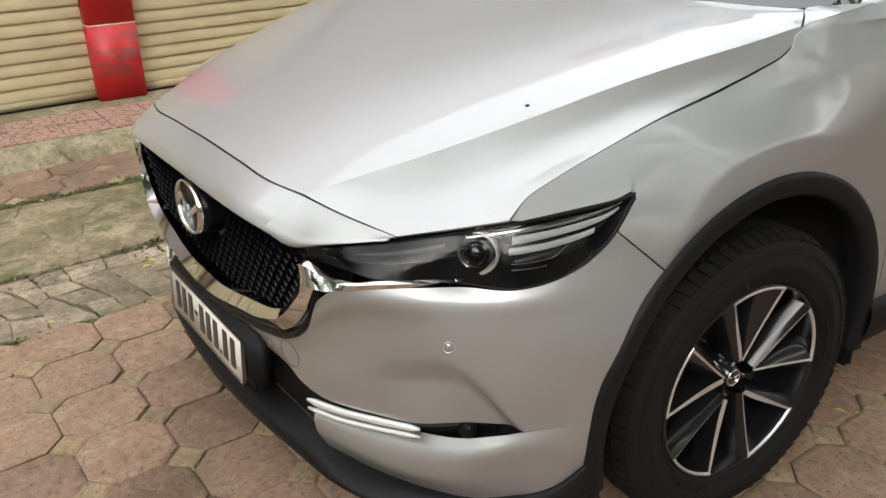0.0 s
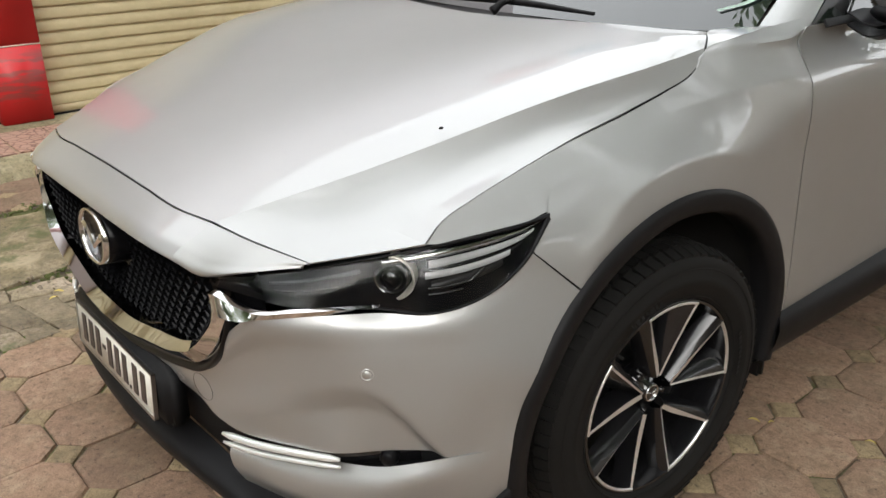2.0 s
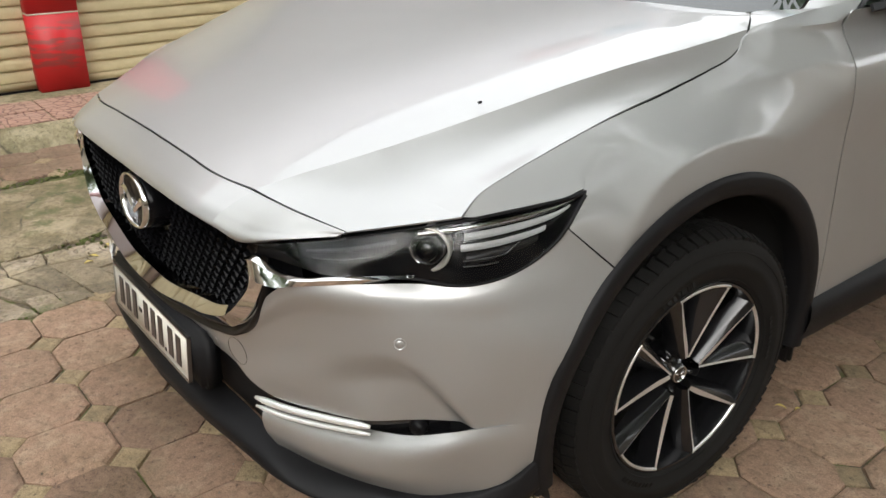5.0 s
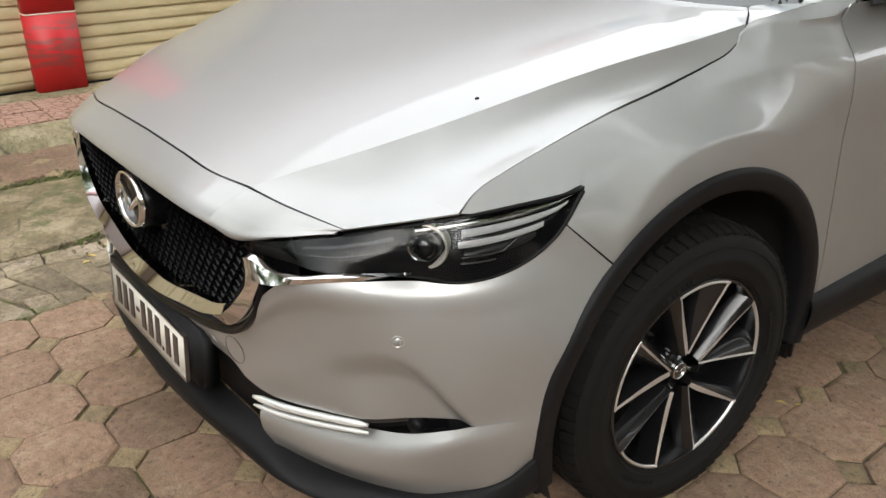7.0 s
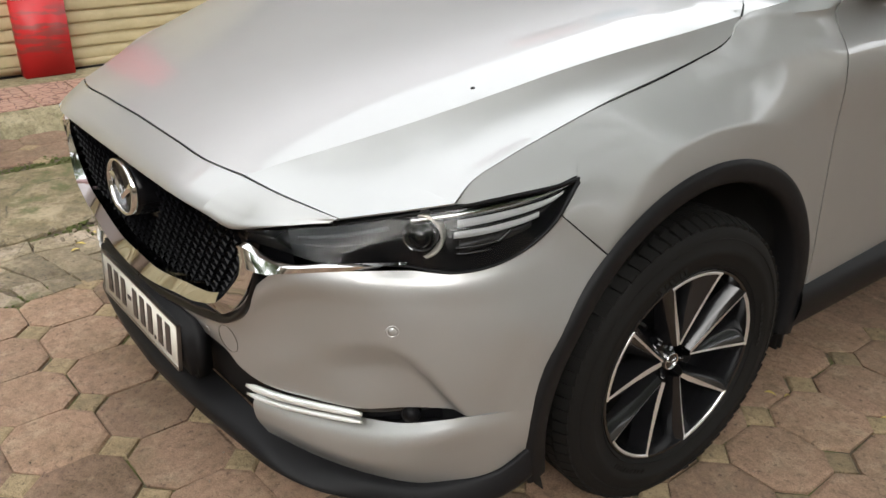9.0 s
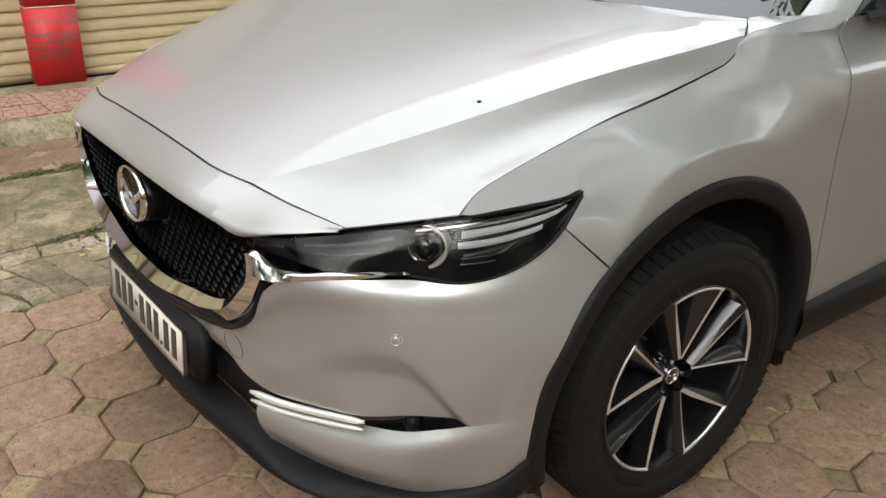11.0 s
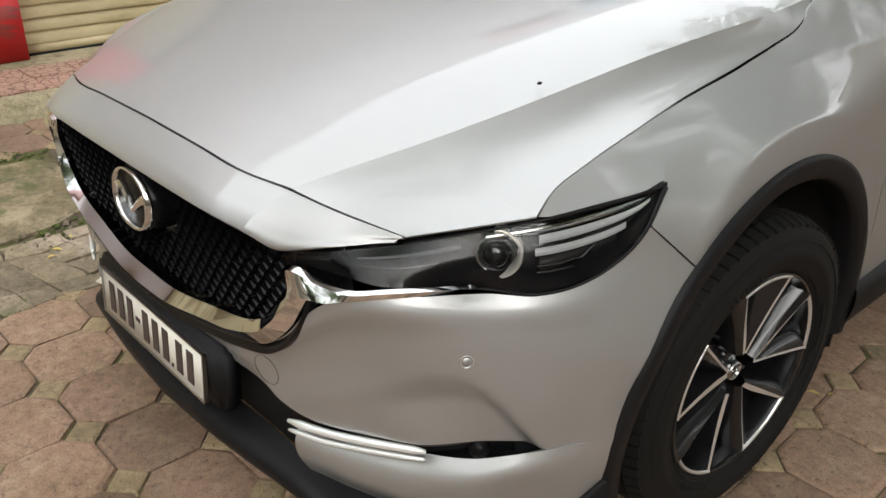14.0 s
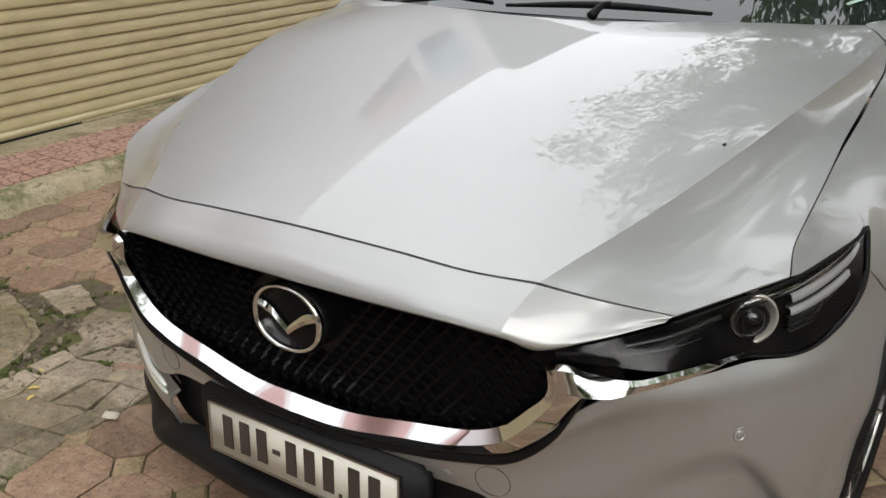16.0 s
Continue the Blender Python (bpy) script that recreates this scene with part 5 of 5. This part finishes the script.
far = bmesh.new()
count = {"o": 0, "s": 0}
for i in range(-10, 22):
    for j in range(-22, 34):
        for kind, ox, oy in (("o", 0.5, 0.5), ("s", 0.0, 0.0)):
            x, y = -0.544 + PITCH * (i + ox), -0.083 + PITCH * (j + oy)
            x += 0.008 * math.sin(j * 1.7) + rnd.uniform(-0.004, 0.004)
            y += 0.008 * math.sin(i * 1.3) + rnd.uniform(-0.004, 0.004)
            if x < -2.87 or in_slab(x, y):
                continue
            sink = rnd.uniform(-0.003, 0.0)
            m = pose(x, y, sink, rnd.uniform(-0.45, 0.45), rnd.uniform(-0.45, 0.45), rnd.uniform(-1.5, 1.5) + 90 * rnd.randrange(4))
            near = -2.9 < x < 2.1 and -0.95 < y < 2.55 and not (-0.6 < x < 0.6 and y > 0.6)
            me = rnd.choice(octs if kind == "o" else squares)
            if near and count[kind] < 300:
                count[kind] += 1
                ob = new(me.name.split(".")[0], me)
                ob.parent = pavement
                ob.matrix_local = m
            else:
                n = len(far.verts)
                far.from_mesh(me)
                far.verts.ensure_lookup_table()
                for v in far.verts[n:]:
                    v.co = m @ v.co
tagged(part("pavers_beyond", far, PAVER, pavement, smooth=False), kind="stuff")


def rough_slab(name, outline, z, mat, parent, seed, label=""):
    """A broken concrete piece with a ragged rim and uneven top."""
    r = random.Random(seed)
    pts = []
    for (x0, y0), (x1, y1) in zip(outline, outline[1:] + outline[:1]):
        n = max(2, int(math.hypot(x1 - x0, y1 - y0) / 0.04))
        for k in range(n):
            pts.append((x0 + (x1 - x0) * k / n + r.uniform(-0.006, 0.006), y0 + (y1 - y0) * k / n + r.uniform(-0.006, 0.006)))
    cx, cy = sum(p[0] for p in pts) / len(pts), sum(p[1] for p in pts) / len(pts)
    bm = bmesh.new()
    rings = []
    for f, dz in ((0.0, 0.004), (0.4, 0.003), (0.75, 0.002), (0.96, 0.0), (0.99, -0.006), (1.0, -0.05)):
        rings.append([bm.verts.new((cx + (x - cx) * f, cy + (y - cy) * f, z + dz + (0.006 * noise.noise((x * f * 5, y * f * 5, seed)) if dz > -0.04 else 0))) for x, y in pts])
    for a, b in zip(rings, rings[1:]):
        for i in range(len(a)):
            bm.faces.new((a[i], b[i], b[(i + 1) % len(a)], a[(i + 1) % len(a)]))
    bmesh.ops.remove_doubles(bm, verts=bm.verts, dist=0.0005)
    bmesh.ops.recalc_face_normals(bm, faces=bm.faces)
    return part(name, bm, mat, parent, label, smooth=False)


rough_slab("concrete_slab", [(-2.37, -1.52), (-2.34, -0.6), (-2.36, 0.1), (-2.33, 0.5), (-2.1, 0.62), (-1.85, 0.55), (-1.66, 0.48), (-1.56, 0.3), (-1.52, 0.05), (-1.53, -0.3), (-1.5, -1.0), (-1.5, -1.52)], 0.006, SLAB, pavement, 3, "weathered concrete slab with a ragged edge")
# the strip beside it is cracked into many uneven pieces
lattice = {}
for i in range(5):
    for j in range(17):
        lattice[i, j] = (-1.5 + 0.122 * i + (rnd.uniform(-0.04, 0.04) if 0 < i < 4 else rnd.uniform(-0.012, 0.012)), -1.45 + 0.125 * j + rnd.uniform(-0.04, 0.04) + 0.03 * i)
taken = set()
for i in range(4):
    for j in range(16):
        if (i, j) in taken:
            continue
        a, c = (i + 1, j + 1)
        if i < 3 and rnd.random() < 0.35:
            a = i + 2
            taken.add((i + 1, j))
        ring = [lattice[i, j], lattice[a, j], lattice[a, c], lattice[i, c]]
        mx, my = sum(p[0] for p in ring) / 4, sum(p[1] for p in ring) / 4
        ring = [(mx + (x - mx) * 0.985, my + (y - my) * 0.985) for x, y in ring]
        rough_slab("flagstone", ring, rnd.uniform(-0.002, 0.002), FLAG, pavement, 10 + 20 * i + j)
for k, f in enumerate(([(-1.62, 0.56), (-1.4, 0.5), (-1.34, 0.62), (-1.5, 0.74), (-1.66, 0.7)], [(-1.98, 0.66), (-1.72, 0.6), (-1.7, 0.72), (-1.9, 0.8)])):
    rough_slab("flagstone", f, 0.002, FLAG, pavement, 110 + k)

# loose crumbs, moss cushions and leaves
bm = bmesh.new()
for k in range(240):
    x = rnd.gauss(-1.5, 0.05) if k % 2 else rnd.uniform(-2.3, -1.05)
    y = rnd.uniform(-0.7, 0.7) if k % 2 else 0.6 + rnd.gauss(0, 0.06)
    r = rnd.uniform(0.004, 0.014)
    vs = bmesh.ops.create_icosphere(bm, subdivisions=1, radius=r)["verts"]
    m = Matrix.Translation((x, y, r * 0.2)) @ Euler((rnd.random() * 6, rnd.random() * 6, 0)).to_matrix().to_4x4() @ Matrix.Diagonal((1, rnd.uniform(0.6, 1.3), rnd.uniform(0.4, 0.8), 1))
    bmesh.ops.transform(bm, matrix=m, verts=vs)
for k in range(260):
    x, y, r = rnd.uniform(-0.9, 2.2), rnd.uniform(-1.0, 2.6), rnd.uniform(0.0015, 0.004)
    vs = bmesh.ops.create_icosphere(bm, subdivisions=1, radius=r)["verts"]
    bmesh.ops.transform(bm, matrix=Matrix.Translation((x, y, r * 0.1)) @ Euler((rnd.random() * 6, rnd.random() * 6, 0)).to_matrix().to_4x4() @ Matrix.Diagonal((1, rnd.uniform(0.7, 1.6), 0.6, 1)), verts=vs)
tagged(part("rubble", bm, FLAG, smooth=False), "small crumbs of broken concrete and grit on the paving", "rubble", kind="stuff")
bm = bmesh.new()
spots = [(-1.5, 0.42, 0.1), (-1.55, 0.3, 0.08), (-1.42, 0.48, 0.07), (-1.04, -0.2, 0.05), (-1.05, 0.0, 0.05), (-1.02, -0.45, 0.05), (-2.4, 0.2, 0.08), (-2.42, 0.45, 0.09), (-2.4, -0.1, 0.07), (-2.2, 0.68, 0.1), (-1.75, 0.62, 0.08), (-1.3, 0.46, 0.04), (-1.14, 0.4, 0.04), (-2.7, 0.9, 0.06)]
for x0, y0, spread in spots:
    for k in range(60):
        r = rnd.uniform(0.003, 0.008)
        vs = bmesh.ops.create_icosphere(bm, subdivisions=1, radius=r)["verts"]
        bmesh.ops.transform(bm, matrix=Matrix.Translation((rnd.gauss(x0, spread * 0.5), rnd.gauss(y0, spread), -0.004)) @ Matrix.Diagonal((1.5, 1.5, 0.7, 1)), verts=vs)
tagged(part("moss", bm, MOSS.m), "green moss growing in the paving joints", "moss", kind="stuff")
LEAF_Y = Mat("dry_leaf", (0.55, 0.42, 0.12), 0.7).m


def fallen_leaf(x, y, size, turn):
    bm = bmesh.new()
    a = spline([(-size, 0, 0.002), (-size * 0.3, size * 0.38, 0.007), (size * 0.5, size * 0.25, 0.006), (size, 0, 0.003)], 8)
    b = a * np.array((1, -1, 1))
    add_grid(bm, np.array([a, 0.5 * (a + b) + (0, 0, -0.003), b]))
    m = pose(x, y, 0.004, 0, 0, turn)
    bmesh.ops.transform(bm, matrix=m, verts=bm.verts)
    tagged(part("fallen_leaf", bm, LEAF_Y), "small yellow dry leaf lying on the paving", "leaf", "fallen leaves")


for x, y, s, t in ((0.863, 1.473, 0.016, 20), (0.9, 1.5, 0.01, 70), (-1.344, 0.234, 0.022, 40), (-1.3, 0.2, 0.018, 100), (-1.42, 0.31, 0.014, 10), (-1.05, -0.21, 0.016, 60), (1.13, 1.62, 0.014, 15), (-2.35, 0.02, 0.016, 30), (-0.4, -0.5, 0.01, 50)):
    fallen_leaf(x, y, s, t)
bm = bmesh.new()
box(bm, (0.045, 0.03, 0.006), m=pose(-1.0, 0.262, 0.012, 5, 8, 30), bevel=0.002)
tagged(part("paper_scrap", bm, Mat("paper", (0.6, 0.56, 0.45), 0.7).m), "crumpled cream paper scrap on the flagstones", "litter")

# raised walk in front of the shop
TILE = Mat("red_tile", (0.36, 0.15, 0.11), 0.75)
tat = TILE.place()
rings = TILE.node("ShaderNodeTexVoronoi", Vector=tat, Scale=17.0)
rings.feature = "DISTANCE_TO_EDGE"
joint = TILE.ramp(rings.outputs["Distance"], (0.02, 0.0), (0.09, 1.0))
TILE.set("Base Color", TILE.mix(joint, (0.2, 0.11, 0.085), TILE.mix(TILE.noise(9, 5, at=tat), (0.46, 0.25, 0.19), (0.4, 0.28, 0.22))))
TILE.bump(joint, 0.6, 0.006)
walkway = thing("raised_walkway", "raised concrete walkway with red patterned tiles", "walkway", kind="structure")
rows = []
for k in range(160):
    y = -6 + 0.1 * k
    w = 0.02 * noise.noise((y * 1.3, 0, 2)) + 0.012 * noise.noise((y * 5, 1, 0))
    rows.append([(-4.3, y, 0.097), (-3.55, y, 0.097), (-3.07, y, 0.098), (-3.0 + w, y, 0.092 + w * 0.3), (-2.955 + w, y, 0.06), (-2.925 + 1.4 * w, y, 0.012), (-2.9 + 1.6 * w, y, -0.04)])
part("kerb", grids(np.array(rows), flip=True), KERB, walkway, "crumbling concrete kerb")
tile_me = None
for k in range(36):
    for c in range(2):
        y, x = -4 + 0.262 * k, -3.2 - 0.262 * c
        if tile_me is None:
            bm = bmesh.new()
            box(bm, (0.256, 0.256, 0.012), bevel=0.003)
            tile_me = bpy.data.meshes.new("tile")
            bm.to_mesh(tile_me)
            bm.free()
            tile_me.materials.append(TILE.m)
        ob = new("tile", tile_me)
        ob.parent = walkway
        ob.matrix_local = pose(x + rnd.uniform(-0.002, 0.002), y, 0.0985 + rnd.uniform(-0.002, 0.002), rnd.uniform(-0.5, 0.5), rnd.uniform(-0.5, 0.5), rnd.uniform(-0.6, 0.6))

# roller shutters, red pillar and the building over them
CREAM = Mat("cream_shutter", (0.66, 0.56, 0.34), 0.45)
cat_ = CREAM.place()
CREAM.set("Base Color", CREAM.mix(CREAM.ramp(CREAM.noise(5, 6, 0.65, cat_), (0.4, 0.0), (0.8, 0.7)), (0.53, 0.45, 0.27), (0.38, 0.315, 0.18)))
CREAM.set("Roughness", CREAM.math("ADD", CREAM.math("MULTIPLY", CREAM.noise(20, 4, at=cat_), 0.3), 0.3))
RED = Mat("red_panel", (0.5, 0.016, 0.02), 0.42)
rat = RED.place()
smear = RED.node("ShaderNodeTexNoise", Vector=RED.node("ShaderNodeMapping", Vector=rat, Scale=(1.0, 3.0, 16.0)).outputs[0], Scale=2.2, Detail=5.0).outputs["Fac"]
high = RED.node("ShaderNodeSeparateXYZ", Vector=rat).outputs["Z"]
zone = RED.math("MULTIPLY", RED.ramp(high, (0.2, 0.0), (0.28, 1.0)), RED.ramp(high, (0.5, 1.0), (0.56, 0.0)))
RED.set("Base Color", RED.mix(RED.math("MULTIPLY", zone, RED.ramp(smear, (0.5, 0.0), (0.6, 0.75))), (0.56, 0.016, 0.02), (0.2, 0.06, 0.05)))
WHITE = Mat("white_trim", (0.66, 0.6, 0.48), 0.5).m
wall_mat = stone_mat("plaster", (0.42, 0.41, 0.41), (0.38, 0.37, 0.37), (0.34, 0.33, 0.33))
building = thing("shop_building", "shop front with cream roller shutters and red pillar", "building")
SLAT = 0.0775
prof = [(0.0, 0.0), (0.013, 0.002), (0.0165, 0.006), (0.0175, 0.016), (0.0165, 0.036), (0.0125, 0.056), (0.006, 0.069), (0.0, SLAT)]
for y0, y1 in ((-4.2, 0.71), (0.96, 6.5)):
    sh = new("roller_shutter")
    sh.parent = building
    tagged(sh, "cream metal roller shutter")
    ya, yb = y0 - 0.5 * (y0 + y1), y1 - 0.5 * (y0 + y1)
    bm = bmesh.new()
    add_grid(bm, np.array([[(x, y, z) for x, z in prof] for y in np.linspace(ya, yb, 2)]), True)
    me = bpy.data.meshes.new("slat")
    bm.to_mesh(me)
    bm.free()
    me.materials.append(CREAM.m)
    me.polygons.foreach_set("use_smooth", [True] * len(me.polygons))
    for k in range(28):
        ob = new("slat", me)
        ob.parent = sh
        ob.matrix_local = pose(-3.86 - 0.0305 * 0.5 * (y0 + y1) + rnd.uniform(-0.001, 0.001), 0.5 * (y0 + y1), 0.155 + SLAT * k, 0, 0, 1.75)
    bm = bmesh.new()
    box(bm, (0.03, y1 - y0, 0.05), m=pose(-3.85 - 0.0305 * 0.5 * (y0 + y1), 0.5 * (y0 + y1), 0.131, 0, 0, 1.75), bevel=0.004)
    part("bottom_rail", bm, CREAM.m, sh, "cream bottom rail")
    # a dark strip stands in for the shadow line below the rail
    bm = bmesh.new()
    box(bm, (0.022, y1 - y0, 0.03), m=pose(-3.843 - 0.0305 * 0.5 * (y0 + y1), 0.5 * (y0 + y1), 0.099, 0, 0, 1.75), bevel=0.003)
    part("bottom_seal", bm, RUBBER, sh, "dark strip standing in for the shadow gap under the rail")
pil = new("pillar")
pil.parent = building
tagged(pil, "glossy red clad pillar, scuffed")
for za, zb in ((0.1, 0.573), (0.579, 2.34)):
    bm = bmesh.new()
    box(bm, (0.2, 0.3, zb - za), (-3.862, 0.834, 0.5 * (za + zb)), bevel=0.004)
    part("cladding_panel", bm, RED.m, pil)
bm = bmesh.new()
box(bm, (0.196, 0.298, 0.008), (-3.86, 0.834, 0.576))
part("joint_strip", bm, WHITE, pil, "pale joint strip")
bm = bmesh.new()
box(bm, (0.3, 11.4, 0.02), (-4.05, 1.1, 0.103))
part("threshold", bm, KERB, building, "concrete threshold")
bm = bmesh.new()
box(bm, (0.3, 12.6, 4.92), m=pose(-4.13, 0.95, 2.46, 0, 0, 1.75))
part("wall", bm, wall_mat, building, "grey plastered facade")
bm = bmesh.new()
box(bm, (4.0, 16, 5.4), m=pose(-6.45, 15.75, 2.7, 0, 0, 1.75))
tagged(part("neighbour_house", bm, wall_mat), "plain grey house beside the shop", "house")
BOARD = Mat("sign_face", (0.72, 0.66, 0.69), 0.5).m
sign = new("sign_board")
sign.parent = building
tagged(sign, "pale sign board with red and blue blocks")
bm = bmesh.new()
box(bm, (0.25, 11.4, 2.53), m=pose(-3.88, 1.35, 3.615, 0, 0, 1.75), bevel=0.01)
part("board", bm, BOARD, sign)
BLUE = Mat("sign_blue", (0.3, 0.4, 0.5), 0.4).m
SALMON = Mat("sign_red", (0.6, 0.36, 0.36), 0.4).m
for y, z, w, h, mat in ((-2.2, 4.4, 4.2, 0.6, SALMON), (4.6, 4.35, 1.3, 0.45, SALMON), (6.0, 4.3, 1.0, 0.5, BLUE)):
    bm = bmesh.new()
    box(bm, (0.02, w, h), m=pose(-3.755 - 0.0305 * (y - 1.1), y, z, 0, 0, 1.75), bevel=0.003)
    part("sign_block", bm, mat, sign)

# unseen pale sheets beyond the pavers, added for bounce light, and walls that close them
BOUNCE_SHEET = stone_mat("street_concrete", (0.27, 0.225, 0.17), (0.23, 0.19, 0.145), (0.2, 0.165, 0.125))
for size, at in (((10.6, 43, 0.02), (10.05, 2.4, -0.012)), ((7.5, 13.4, 0.02), (0.95, -12.1, -0.012))):
    bm = bmesh.new()
    box(bm, size, at)
    tagged(part("road", bm, BOUNCE_SHEET), "unseen pale ground sheet added to bounce light onto the car", "road", kind="structure")
# unseen walls, added to keep low sky off the bumper and wings
closing = stone_mat("street_plaster", (0.32, 0.27, 0.2), (0.28, 0.23, 0.17), (0.24, 0.2, 0.15))
for name, size, at in (("wall_east", (0.3, 50, 7.0), (15, 2, 3.5)), ("wall_south", (30, 0.3, 8.0), (0, -19, 4.0)), ("wall_north", (30, 0.3, 4.0), (2, 24, 2.0))):
    bm = bmesh.new()
    box(bm, size, at, bevel=0.02)
    tagged(part(name, bm, closing), "unseen plain wall added to block the low sky", "wall", kind="structure")

# ---- street trees beside the car, seen in its paint and glass ----
BARK = Mat("bark", (0.12, 0.09, 0.07), 0.9)
BARK.bump(BARK.noise(30, 6), 0.8, 0.02)
LEAVES = Mat("foliage", (0.05, 0.09, 0.03), 0.55)
leaf_mix, leaf_back = LEAVES.t.nodes.new("ShaderNodeMixShader"), LEAVES.t.nodes.new("ShaderNodeBsdfTranslucent")
leaf_mix.inputs[0].default_value, leaf_back.inputs[0].default_value = 0.45, (0.26, 0.32, 0.17, 1)
for a, b in ((LEAVES.b.outputs[0], leaf_mix.inputs[1]), (leaf_back.outputs[0], leaf_mix.inputs[2]), (leaf_mix.outputs[0], LEAVES.t.nodes["Material Output"].inputs[0])):
    LEAVES.t.links.new(a, b)
LEAVES.set("Base Color", LEAVES.ramp(LEAVES.node("ShaderNodeNewGeometry").outputs["Random Per Island"], (0.0, (0.06, 0.09, 0.045)), (0.6, (0.1, 0.14, 0.07)), (1.0, (0.15, 0.19, 0.09))))


def tree(seed, height, spread, leaves):
    r = random.Random(seed)
    t = thing("tree", "leafy street tree with dark green crown", "tree", group="street trees")
    bm = bmesh.new()
    trunk = [(0, 0, -0.05), (0.03, 0.02, 0.9), (-0.02, 0.05, 1.8), (0.04, 0.0, height * 0.5)]
    p = spline(trunk, 12)
    tube(bm, p, list(np.linspace(0.16, 0.08, 12)), 10)
    tips = []
    for k in range(20):
        z0 = r.uniform(0.3, 0.5) * height
        a = 2 * math.pi * k / 20 + r.uniform(-0.3, 0.3)
        reach, up = r.uniform(0.3, 1.0) * spread, r.uniform(0.1, 0.45) * height
        base = p[min(11, int(11 * z0 / (height * 0.5)))]
        end = base + np.array((reach * math.cos(a), reach * math.sin(a), up))
        midp = 0.5 * (base + end) + np.array((r.uniform(-0.2, 0.2), r.uniform(-0.2, 0.2), 0.25))
        q = spline([base, midp, end], 8)
        tube(bm, q, list(np.linspace(0.05, 0.012, 8)), 6)
        tips += [q[3], q[4], q[6], q[7]]
    part("trunk", bm, BARK.m, t)
    g = np.random.default_rng(seed)
    hubs = (np.array(tips)[:, None] + g.normal(0, 0.42, (len(tips), 9, 3))).reshape(-1, 3)
    spots = (hubs[:, None] + g.normal(0, 0.16, (len(hubs), leaves, 3))).reshape(-1, 3)
    u, v = g.normal(0, 1, spots.shape), g.normal(0, 1, spots.shape)
    size = g.uniform(0.045, 0.082, (len(spots), 1))
    u *= size / np.linalg.norm(u, axis=1, keepdims=True)
    v *= 0.5 * size / np.linalg.norm(v, axis=1, keepdims=True)
    verts = np.stack([spots - u, spots + v, spots + u, spots - v], 1).reshape(-1, 3).tolist()
    faces = np.arange(len(verts)).reshape(-1, 4).tolist()
    me = bpy.data.meshes.new("crown")
    me.from_pydata(verts, [], faces)
    me.materials.append(LEAVES.m)
    ob = new("crown", me)
    ob.parent = t
    return t


first, second = tree(1, 9.6, 3.8, 38), tree(2, 9.0, 3.4, 95)
first.matrix_basis = pose(3.35, 0.6, 0)
second.matrix_basis = pose(1.55, 5.9, 0)
for src, x, y, turn in ((first, 9.0, -10.5, 120), (first, 6.5, 4.0, 70), (first, 4.5, 11.0, 200), (first, 8.5, 0.5, 160), (first, -2.8, -6.9, 30), (first, 1.5, -9.5, 250)):
    copy_thing(src, pose(x, y, 0, 0, 0, turn))
